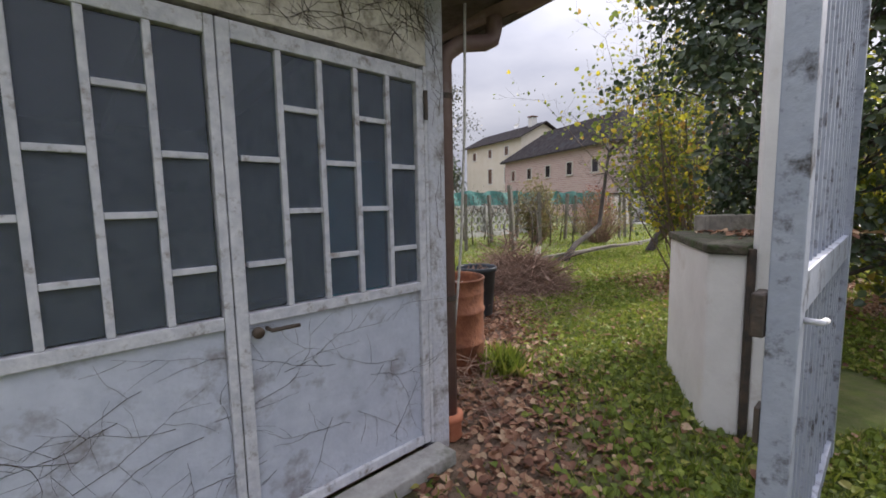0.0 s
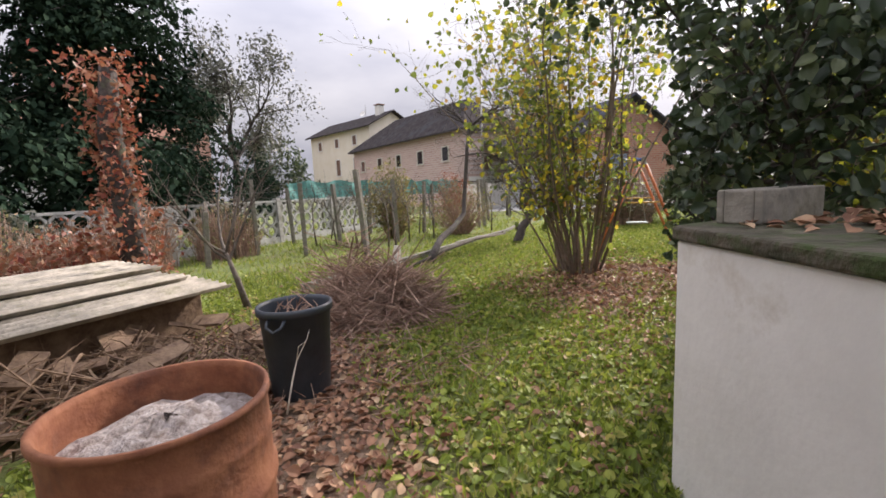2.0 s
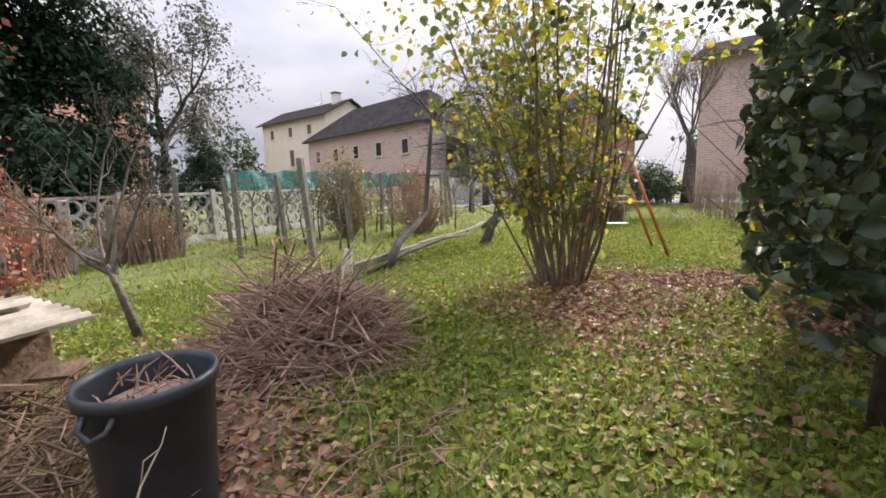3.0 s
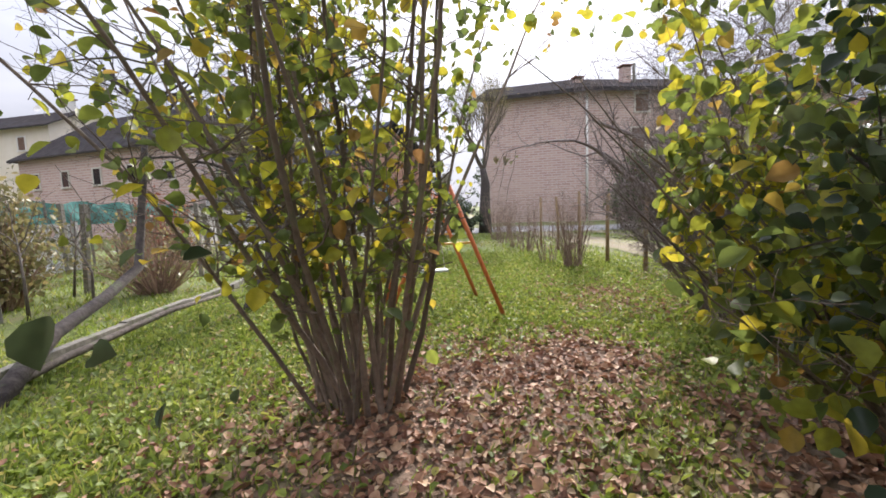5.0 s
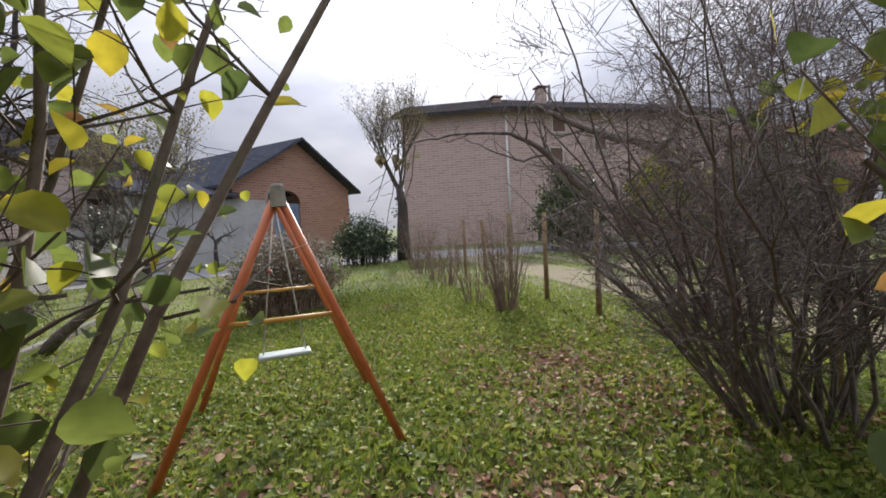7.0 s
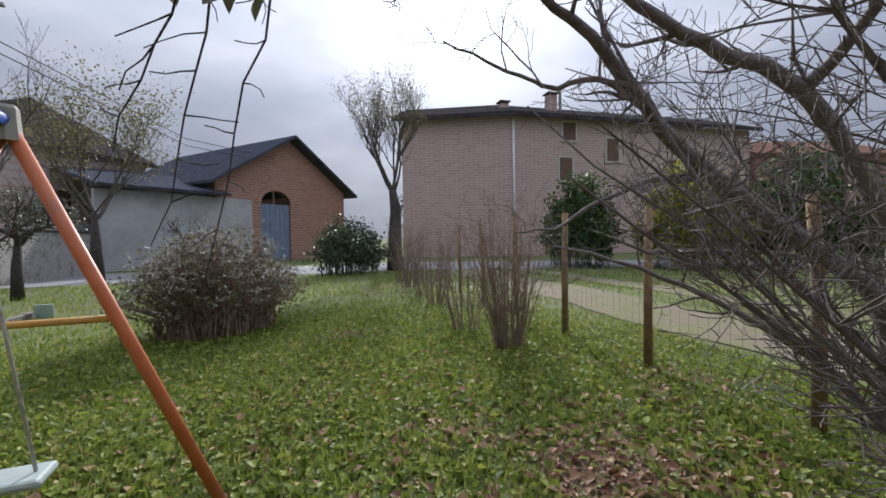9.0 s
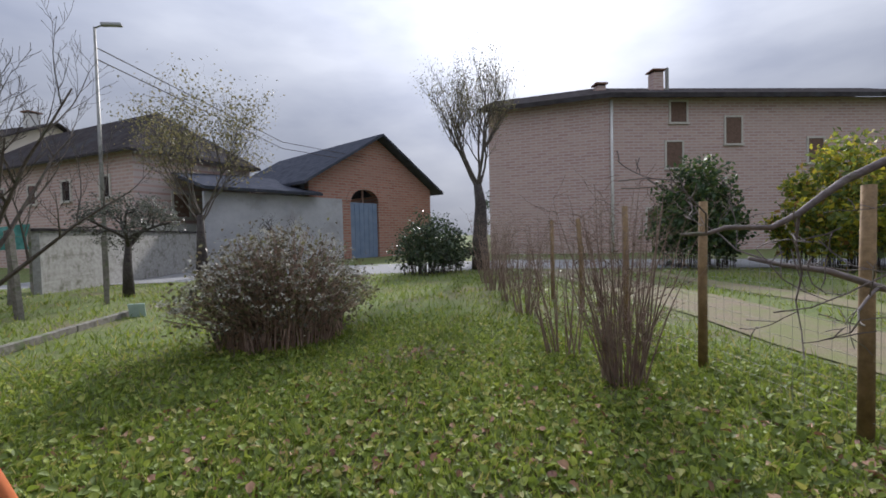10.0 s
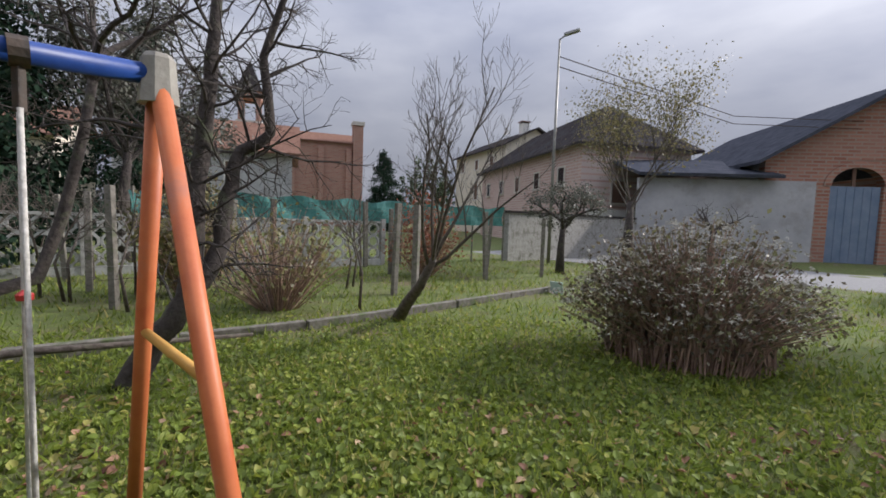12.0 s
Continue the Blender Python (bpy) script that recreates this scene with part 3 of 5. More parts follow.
single("wooden_chest", Geo().box(-1.0, 0.08, 0.03, 0.0, 0.95, 0.895), M["litter_wood"], "dark wooden chest inside the shed", "chest", m=SHED)

# dead creeper stems on door and wall
rng = random.Random(5)
g = Geo()


def creep(x, z, a, n, r):
    """One dead stem that wanders over the door or the wall, with short side shoots."""
    low = z < 1.0
    pts = []
    for j in range(n):
        if not (-2.15 < x < 0.19) or (low and not 0.14 < z < 1.0) or (not low and not (2.25 < z < 2.72 or x > 0.09)):
            break
        pts.append((x, 0.019 if low and x < 0.0 else -0.001, z))
        a += rng.gauss(0, 0.22)
        x, z = x + 0.045 * math.cos(a), z + 0.04 * math.sin(a)
        if n > 7 and rng.random() < 0.4:
            creep(x, z, a + rng.choice((-1, 1)) * rng.uniform(0.5, 1.3), rng.randint(3, 6), r * 0.7)
    if len(pts) > 2:
        g.tube(pts, [r * (1 - 0.6 * i / len(pts)) for i in range(len(pts))], 4, False)


for k in range(40):
    creep(rng.uniform(-2.1, 0.0), rng.uniform(0.15, 0.98), rng.choice((0, math.pi)) + rng.gauss(0, 0.5), rng.randint(8, 22), 0.0011)
for k in range(60):
    creep(rng.uniform(-2.1, 0.15), rng.uniform(2.27, 2.7), rng.uniform(0, 6.28), rng.randint(8, 16), 0.0017)
for k in range(16):
    creep(rng.uniform(0.1, 0.18), rng.uniform(1.1, 2.6), 1.57 + rng.gauss(0, 0.5), rng.randint(8, 16), 0.0015)
single("dead_creeper", g, M["iron"], "thin dead creeper stems clinging to the shed", "creeper", "stuff", m=SHED)

# downpipe, gutter and hanging cord
dp = thing("downpipe", SHED, "brown metal downpipe at the shed corner", "pipe")
g = Geo().tube([(0.275, 0.07, 0.14), (0.275, 0.07, 2.3), (0.285, 0.05, 2.36), (0.34, 0.0, 2.41), (0.5, -0.05, 2.44), (0.56, -0.06, 2.47), (0.58, -0.06, 2.53), (0.58, -0.06, 2.6)], 0.048, 14)
part("pipe", g, M["pipe"], dp, "", True)
for z in (0.9, 2.1):
    part("bracket", Geo().lathe([(0.049, z), (0.054, z), (0.054, z + 0.03), (0.049, z + 0.03)], 14), M["iron"], dp, m=pose(0.275, 0.07, 0))
part("boot", Geo().lathe([(0.058, 0.0), (0.075, 0.02), (0.07, 0.12), (0.085, 0.13), (0.085, 0.17), (0.05, 0.171)], 16), M["terracotta"], dp, "orange terracotta foot", True, m=pose(0.275, 0.07, 0))
g = Geo()
for k in range(9):
    a = math.pi * (1 + k / 8)
    for x in (-0.15, 3.4):
        g.v.append((0.62 + 0.07 * math.cos(a), x - 0.4, 2.66 + 0.07 * math.sin(a)))
for k in range(8):
    g.f.append((2 * k, 2 * k + 2, 2 * k + 3, 2 * k + 1))
single("gutter", g, M["pipe"], "half-round brown roof gutter", "gutter", smooth=True, m=SHED)
g = Geo().tube([(0.15, 2.5, 2.6), (0.14, 2.52, 1.9), (0.11, 2.56, 1.2), (0.06, 2.62, 0.62), (0.03, 2.66, 0.3), (0.10, 2.6, 0.02)], 0.008, 6)
single("hanging_rope", g, M["rope"], "pale rope hanging from the eave", "rope", smooth=True)

# ---- the metal gate and white pier ----
g = Geo().prism([(1.88, 2.50), (2.31, 2.36), (2.34, 2.44), (1.91, 2.58)], 0, 3.4)
single("wall_pier", g, M["white_wall"], "tall white plastered gate pier", "wall", "structure", bevel=0.01)
# added dark strip that stands in for the dark gap beside the pier
single("hinge_post", Geo().box(1.822, 2.475, 0, 1.862, 2.505, 1.19), M["iron"], "thin dark strip standing in for the dark gap between pier and well", "post", bevel=0.004)
gate_dir = Vector((2.17 - 0.90, 2.27 - 1.09, 0))
GL = gate_dir.length
gate = thing("metal_gate", pose(0.90, 1.09, 0, 0, 0, math.degrees(math.atan2(gate_dir.y, gate_dir.x))), "open grey metal gate with flaking paint beside the white pier", "gate")
for a in (0.0, GL - 0.06):
    part("stile", Geo().box(a - 0.045, -0.035, 0.06, a + 0.045, 0.035, 2.6), M["gate_paint"], gate, bevel=0.004)
for z0, z1 in ((0.08, 0.16), (1.17, 1.29), (2.5, 2.58)):
    part("rail", Geo().box(0.047, -0.028, z0, GL - 0.107, 0.028, z1), M["gate_paint"], gate, bevel=0.004)
for k in range(13):
    x = 0.13 + k * (GL - 0.3) / 12
    part("bar", Geo().box(x - 0.010, -0.010, 1.292, x + 0.010, 0.010, 2.498), M["gate_paint"], gate)
    part("bar", Geo().box(x - 0.010, -0.010, 0.162, x + 0.010, 0.010, 1.168), M["gate_paint"], gate)
part("lock_case", Geo().box(-0.05, 0.037, 1.12, 0.04, 0.07, 1.24), M["iron"], gate, "rusty lock case", bevel=0.005)
part("latch", Geo().tube([(0.02, -0.036, 1.17), (0.02, -0.07, 1.17), (0.1, -0.075, 1.16)], 0.009, 8), M["door_bar"], gate, "pale latch lever", True)
part("hinge_plate", Geo().box(-0.04, 0.037, 0.82, 0.02, 0.05, 0.92), M["iron"], gate)

# ---- low white wall with mossy coping ----
WELL = [(2.02, 3.71), (1.66, 2.62), (1.83, 2.51), (2.1, 2.78), (2.95, 3.3), (3.0, 3.85)]
single("wall_well", Geo().prism(WELL[::-1], 0, 1.15), M["white_wall"], "low white rendered well wall", "wall", "structure", bevel=0.012)
g = Geo()
cx, cy = sum(p[0] for p in WELL) / 6, sum(p[1] for p in WELL) / 6
rim = []
rng = random.Random(3)
for k in range(6):
    a, b = WELL[k], WELL[(k + 1) % 6]
    for j in range(6):
        f = j / 6
        x, y = a[0] + (b[0] - a[0]) * f, a[1] + (b[1] - a[1]) * f
        q = 1.03 + rng.uniform(0, 0.025)
        rim.append((cx + (x - cx) * q, cy + (y - cy) * q))
g.prism(rim[::-1], 1.151, 1.21)
single("well_coping", g, M["moss"], "dark mossy cement slab on the white wall", "coping", "structure", bevel=0.012)
pt = thing("stone_trough", pose(2.42, 3.6, 1.211, 0, 0, 4), "old stone planting trough on the mossy slab", "planter")
g = Geo()
for a in ((-0.22, -0.09, 0, 0.22, -0.06, 0.14), (-0.22, 0.06, 0, 0.22, 0.09, 0.14), (-0.22, -0.059, 0, -0.19, 0.059, 0.14), (0.19, -0.059, 0, 0.22, 0.059, 0.14), (-0.189, -0.059, 0, 0.189, 0.059, 0.04)):
    g.box(*a)
part("trough", g, M["fibre"], pt, bevel=0.008)
part("soil", Geo().box(-0.188, -0.058, 0.041, 0.188, 0.058, 0.12), M["moss"], pt, "dark mossy soil")

# ---- barrel, bin, debris ----
br = thing("steel_barrel", pose(0.085, 3.76, 0), "rusty open steel barrel filled with pale ash", "barrel")
prof = [(0.275, 0.0), (0.285, 0.012), (0.285, 0.25), (0.296, 0.265), (0.296, 0.285), (0.285, 0.3), (0.285, 0.53), (0.297, 0.545), (0.297, 0.565), (0.285, 0.58), (0.285, 0.7), (0.289, 0.71), (0.285, 0.72), (0.285, 0.82), (0.296, 0.826), (0.296, 0.842), (0.281, 0.842), (0.277, 0.82), (0.277, 0.5)]
part("shell", Geo().lathe(prof, 40, 0.008), M["rust"], br, "", True)
g = Geo()
rng = random.Random(8)
for k in range(10):
    for a in range(24):
        t, r = 6.28318 * a / 24, 0.275 * k / 9
        g.v.append((r * math.cos(t), r * math.sin(t), 0.71 + 0.07 * (1 - (r / 0.275) ** 2) + rng.uniform(-0.016, 0.02)))
for k in range(9):
    for a in range(24):
        b = (a + 1) % 24
        g.f.append((k * 24 + a, k * 24 + 24 + a, k * 24 + 24 + b, k * 24 + b))
part("ash", g, M["ash"], br, "pale ash and burnt paper", True)
part("bottom", Geo().lathe([(0.0, 0.02), (0.28, 0.02)], 24), M["rust"], br)
bn = thing("rubbish_bin", pose(0.47, 5.55, 0), "dark plastic bin full of twigs", "bin")
part("shell", Geo().lathe([(0.0, 0.0), (0.2, 0.0), (0.205, 0.02), (0.245, 0.6), (0.262, 0.605), (0.266, 0.64), (0.26, 0.66), (0.248, 0.66), (0.24, 0.63), (0.22, 0.3)], 36), M["bin"], bn, "", True)
g = Geo()
for s in (-1, 1):
    g = Geo().tube([(s * 0.25, -0.06, 0.6), (s * 0.285, -0.055, 0.56), (s * 0.295, 0, 0.53), (s * 0.285, 0.055, 0.56), (s * 0.25, 0.06, 0.6)], 0.012, 8)
    part("handle", g, M["bin"], bn, "moulded side handle", True, m=pose(0, 0, 0, 0, 0, 60))

rng = random.Random(11)
g = Geo()
for k in range(60):
    a, r = rng.uniform(0, 6.28), rng.uniform(0, 0.19)
    p = Vector((r * math.cos(a), r * math.sin(a), rng.uniform(0.5, 0.62)))
    q = p + Vector((rng.uniform(-.15, .15), rng.uniform(-.15, .15), rng.uniform(-0.02, 0.12)))
    if math.hypot(q.x, q.y) < 0.23:
        g.tube([p, p.lerp(q, 0.5) + Vector((0, 0, 0.01)), q], [0.005, 0.004, 0.002], 4, False)
g.prism([(0.22 * math.cos(k * 0.5236), 0.22 * math.sin(k * 0.5236)) for k in range(12)], 0.45, 0.53)
part("twig_mass", g, M["twig"], bn, "dry twigs and leaves")


g = Geo().tube([(0.36, 5.18, 0.01), (0.41, 5.24, 0.2), (0.45, 5.29, 0.32), (0.53, 5.30, 0.46), (0.55, 5.31, 0.52)], [0.007, 0.006, 0.005, 0.003, 0.002], 5)
g.tube([(0.45, 5.29, 0.32), (0.47, 5.28, 0.42), (0.52, 5.28, 0.45)], [0.004, 0.003, 0.002], 5)
single("forked_twig", g, M["stone"], "pale forked twig leaning on the dark bin", "twig", smooth=True)


def twig_heap(name, cx, cy, rx, ry, h, count, seed, material, label, lmax=0.8, rmax=0.009):
    rng = random.Random(seed)
    g = Geo()
    for k in range(count):
        a, r = rng.uniform(0, 6.28), math.sqrt(rng.random())
        x, y = cx + rx * r * math.cos(a), cy + ry * r * math.sin(a)
        top = h * (1 - r ** 1.6) * (0.7 + 0.35 * math.sin(x * 7) * math.sin(y * 6 + 1) + rng.uniform(-0.1, 0.25))
        z = rng.uniform(0.15, 1.0) * top + 0.02
        L, b = rng.uniform(0.2, lmax), rng.uniform(0, 6.28)
        d = Vector((math.cos(b), math.sin(b), rng.uniform(-0.7, 0.8))) * L * 0.45
        c = Vector((x, y, z))
        lo, hi = c - d, c + d
        lo.z, hi.z = max(lo.z, 0.01), max(hi.z, 0.01)
        rr = rng.uniform(0.002, rmax)
        mid = c + Vector((rng.gauss(0, .04), rng.gauss(0, .04), rng.gauss(0, .03))) * L
        g.tube([lo, mid, hi], [rr, rr * 0.8, rr * 0.4], 4, False)
    return single(name, g, material, label, "brushwood", "stuff")


twig_heap("brush_heap", 1.35, 7.35, 0.72, 0.85, 0.95, 1500, 21, M["twig"], "heap of cut brown vine prunings on the grass", 1.25, 0.012)
twig_heap("scattered_twigs", 1.0, 6.3, 1.3, 1.6, 0.08, 420, 22, M["twig"], "scattered dry twigs on the bare soil", 0.5, 0.006)
twig_heap("yard_debris", -1.0, 6.2, 1.5, 1.0, 0.36, 900, 23, M["litter_wood"], "jumble of broken boards, roots and branches by the shed", 0.7, 0.011)
twig_heap("shed_weeds", 0.15, 3.3, 0.35, 0.6, 0.25, 160, 24, M["twig"], "dry weed stems round the barrel", 0.5, 0.004)
g = Geo()
rng = random.Random(31)
for k in range(46):
    m4 = pose(-1.1 + rng.gauss(0, 0.75), 6.5 + rng.gauss(0, 0.5), rng.uniform(0.04, 0.3), rng.uniform(-25, 25), rng.uniform(-25, 25), rng.uniform(0, 360))
    a, b = rng.uniform(0.06, 0.3), rng.uniform(0.03, 0.09)
    g.box(-a, -b, -0.015, a, b, 0.015, m4)
single("broken_boards", g, M["litter_wood"], "broken boards and rubble in the debris", "rubble", "stuff")


def corrugated(x, y, z, rx, ry, rz, length, width):
    g = Geo()
    k = int(width / 0.015)
    for i in range(k + 1):
        u = i * 0.015
        zz = 0.024 * math.cos(u / 0.12 * 6.28318)
        for off in (0, 0.008):
            for v in (0, length):
                g.v.append((v, u, zz + off))
    for i in range(k):
        a, b = 4 * i, 4 * i + 4
        g.f += [(a + 2, a + 3, b + 3, b + 2), (a, b, b + 1, a + 1), (a, a + 2, b + 2, b), (a + 1, b + 1, b + 3, a + 3)]
    g.f += [(0, 1, 3, 2), (4 * k, 4 * k + 2, 4 * k + 3, 4 * k + 1)]
    ob = single("roofing_sheet", g, M["fibre"], "weathered corrugated fibre-cement roofing sheet on a pile", "roofing", "", True, m=pose(x, y, z, rx, ry, rz))
    ob["group"] = "stack of roofing sheets"
    return ob


# sheets lie on timber bearers
for v0 in (0.25, 1.25):
    single("timber_bearer", Geo().box(-0.4, v0, 0.0, 1.85, v0 + 0.14, 0.44 + 0.12 * v0), M["litter_wood"], "dark timber stack carrying the roofing sheets", "timber", bevel=0.01, m=pose(-1.6, 6.0, 0, 0, 0, 45))
for k, (u, v, z) in enumerate(((0.0, 0.0, 0.5), (-0.15, 0.42, 0.59), (-0.1, 0.85, 0.68))):
    q = pose(-1.6, 6.0, 0, 0, 0, 45) @ Vector((u - 0.6, v, z))
    corrugated(q.x, q.y, q.z, 5 - k, 0, 45 + (k - 1) * 1.5, 2.6, 0.95)


# ---- trees and shrubs ----
def tree(name, x, y, label, trunk, seed, bark, crown=None, lean=(0, 0, 1), length=2.0, radius=0.1, depth=3, kids=4, spread=0.7, up=0.15, per=6, leaf=0.07, fuzz=0.12, shape="diamond", wob=0.15, shrink=0.62, category="tree", droop=0.0, first=0.35, limb=0.5):
    t = thing(name, pose(x, y, 0), label, category)
    rng, nr = random.Random(seed), np.random.default_rng(seed)
    g, tips = Geo(), []
    pts = [Vector((0, 0, -0.04))] + [Vector(p) for p in trunk]
    rad = [radius * (1.22 - 0.68 * k / (len(pts) - 1)) for k in range(len(pts))]
    g.tube(pts, rad, 10, True)
    part("trunk", g, M[bark], t, "", True)
    g = Geo()
    d0 = (pts[-1] - pts[-2]).normalized() if lean == (0, 0, 1) else Vector(lean)
    for k in range(kids + 1):
        a = 6.283 * k / (kids + 1) + rng.random()
        d = d0 + Vector((math.cos(a), math.sin(a), 0)) * spread * 0.9
        q = pts[-1] if k % 3 else pts[-1].lerp(pts[-2], 0.3)
        grow(g, q, d, length * rng.uniform(0.8, 1.2), radius * limb, depth, rng, tips, kids, spread, up, wob, 6, 6, shrink, first)
    part("branchwork", g, M["bark" if limb < 0.4 else bark], t)
    if crown:
        part("crown", leaves("crown", scatter(tips, per, fuzz, nr), leaf, M[crown], shape, seed, droop=droop), M[crown], t)
    return t


def stool(name, x, y, label, seed, bark, count, height, base_r, fan, leaf_m=None, per=3, leaf=0.085, fuzz=0.12, zmin=0.25, kids=4, depth=1, stem_r=0.02, lean=(0, 0), shape="round", wob=0.1, up=0.12, category="shrub", thin=1.0):
    """A shrub of many stems out of one root stock."""
    t = thing(name, pose(x, y, 0), label, category)
    rng, nr = random.Random(seed), np.random.default_rng(seed)
    tips = []
    twigs = Geo()
    for k in range(count):
        a, r = rng.uniform(0, 6.283), base_r * math.sqrt(rng.random())
        d = Vector((math.cos(a) * fan * rng.random() + lean[0], math.sin(a) * fan * rng.random() + lean[1], 1))
        p = Vector((r * math.cos(a), r * math.sin(a), -0.02))
        g, mine = Geo(), []
        L = height * rng.uniform(0.65, 1.1)
        rr = stem_r * rng.uniform(0.6, 1.3)
        pts, rad, dd = [p.copy()], [rr], d.normalized()
        for j in range(7):
            dd = (dd + Vector((rng.gauss(0, wob), rng.gauss(0, wob), 0.02))).normalized()
            p = p + dd * L / 7
            pts.append(p.copy())
            rad.append(rr * (1 - 0.8 * (j + 1) / 7))
        g.tube(pts, rad, 7, False)
        part("stem", g, M[bark], t, "", True)
        for j in range(2, 8):
            for q in range(kids):
                b = rng.uniform(0, 6.283)
                o = Vector((math.cos(b), math.sin(b), rng.uniform(0.0, 0.7)))
                grow(twigs, pts[j], o, L * rng.uniform(0.1, 0.22), rad[j] * 0.35 + 0.0015, depth, rng, tips, 3, 0.7, up, 0.16, 4, 4, 0.6, 0.2)
    part("twig_mass", twigs, M[bark], t)
    if leaf_m:
        c = scatter(tips, per, fuzz, nr)
        c = c[(c[:, 2] > zmin) & (nr.random(len(c)) < thin)]
        part("foliage", leaves("foliage", c, leaf, M[leaf_m], shape, seed, droop=0.5), M[leaf_m], t)
    return t


def clear_of_trail(ob, keep):
    """Takes the leaves and twig ends off that hang into the walk."""
    bm = bmesh.new()
    bm.from_mesh(ob.data)
    ox, oy = ob.parent.matrix_world.translation.x, ob.parent.matrix_world.translation.y
    co = np.array([(v.co.x + ox, v.co.y + oy) for v in bm.verts])
    d = trail_dist(co[:, 0], co[:, 1])
    gone = [v for v, q in zip(bm.verts, d) if v.co.z < 2.6 and (q < keep or (ox > 4.5 and q < 1.2 and v.co.x + ox < 4.0))]
    bmesh.ops.delete(bm, geom=gone, context="VERTS")
    bm.to_mesh(ob.data)
    bm.free()


def prune(t, keep=0.45):
    for o in t.children:
        if o.name.split(".")[0] in ("foliage", "twig_mass", "crown", "branchwork"):
            clear_of_trail(o, keep)
    return t


prune(stool("hazel_bush", 4.78, 7.95, "tall many-stemmed hazel with yellowing leaves in leaf litter", 41, "stem", 36, 4.8, 0.32, 0.42, "hazel_leaf", 1, 0.074, 0.12, 0.2, 3, 1, 0.02, thin=0.6), 0.65)
prune(stool("hazel_bush", 6.15, 4.75, "second hazel bush with large yellow-green leaves over the path", 43, "stem", 26, 3.0, 0.3, 0.95, "hazel_leaf", 1, 0.088, 0.12, 0.2, 4, 1, 0.016, lean=(-0.05, 0.3), thin=0.55), 0.62)
prune(stool("bare_thicket", 8.95, 5.95, "dense bare shrub with many leaning dark stems", 45, "thicket", 52, 3.4, 0.4, 0.6, None, kids=5, depth=2, stem_r=0.017, lean=(-0.33, 0.22), wob=0.17), 0.7)
t = thing("evergreen_tree", pose(3.95, 4.4, 0), "large dark evergreen tree overhanging the mossy wall", "tree")
rng, nr = random.Random(51), np.random.default_rng(51)
g, tips = Geo(), []
g.tube([(0, 0, -0.05), (0.05, 0.0, 1.2), (0, 0.1, 2.6), (0.1, 0.05, 4.2), (0.05, 0, 5.2)], [0.08, 0.07, 0.055, 0.04, 0.015], 10)
part("trunk", g, M["bark_dark"], t, "", True)
g = Geo()
for k in range(84):
    z = rng.uniform(0.3, 5.3)
    a = rng.uniform(0, 6.283)
    grow(g, (0.03, 0.05, z), (math.cos(a), math.sin(a), 0.35), rng.uniform(1.0, 1.75) * (1.2 - 0.11 * z), 0.025, 2, rng, tips, 4, 0.7, 0.05, 0.15, 5, 5)
part("branchwork", g, M["bark_dark"], t)
part("crown", leaves("crown", scatter(tips, 5, 0.13, nr), 0.06, M["evergreen"], "round", 51, droop=0.4), M["evergreen"], t)
prune(t, 0.75)

tree("leaning_tree", 3.0, 10.25, "bare old fruit tree with a trunk leaning over the grass", [(0.25, 0.35, 0.18), (0.55, 0.8, 0.36), (1.1, 1.4, 0.55), (1.6, 1.95, 0.8), (1.72, 2.1, 1.4), (1.85, 2.2, 2.2), (1.95, 2.25, 2.9)], 61, "bark_dark", None, length=1.3, radius=0.07, depth=3, kids=4, spread=0.85, up=0.05, first=0.1)


def limbed_tree(name, x, y, label, limbs, seed, bark, length=0.9, spread=0.8, up=0.05, depth=2, kids=4, gap=0.28, wob=0.17, start=2):
    """A tree of a few crooked limbs, each (radius at the foot, points); twigs leave them every gap metres."""
    t = thing(name, pose(x, y, 0), label, "tree")
    rng = random.Random(seed)
    tw = Geo()
    for n, (rad, pts) in enumerate(limbs):
        pts = [Vector(p) for p in pts]
        fine = []
        for k in range(len(pts) - 1):
            p0, p3 = pts[max(k - 1, 0)], pts[min(k + 2, len(pts) - 1)]
            for j in range(4):
                f = j / 4
                q = pts[k].lerp(pts[k + 1], f) + ((pts[k] - p0) - (p3 - pts[k + 1])) * f * (1 - f) * 0.25
                fine.append(q + Vector((rng.gauss(0, 0.008), rng.gauss(0, 0.008), rng.gauss(0, 0.008))))
        fine.append(pts[-1])
        rads = [rad * (1 - 0.78 * k / (len(fine) - 1)) for k in range(len(fine))]
        part("trunk" if n == 0 else "limb", Geo().tube(fine, rads, 9), M[bark], t, "", True)
        run = 0.0
        for k in range(start if n else 6, len(fine)):
            run += (fine[k] - fine[k - 1]).length
            while run > gap:
                run -= gap
                axis = (fine[k] - fine[k - 1]).normalized()
                o = axis.orthogonal().normalized()
                o.rotate(Matrix.Rotation(rng.random() * 6.283, 3, axis))
                grow(tw, fine[k], axis * 0.45 + o * spread + Vector((0, 0, up)), length * rng.uniform(0.5, 1.2), min(0.016, rads[k] * 0.5), depth, rng, [], kids, 0.85, up, wob, 5, 5, 0.55, 0.12)
    part("branchwork", tw, M[bark], t)
    return t


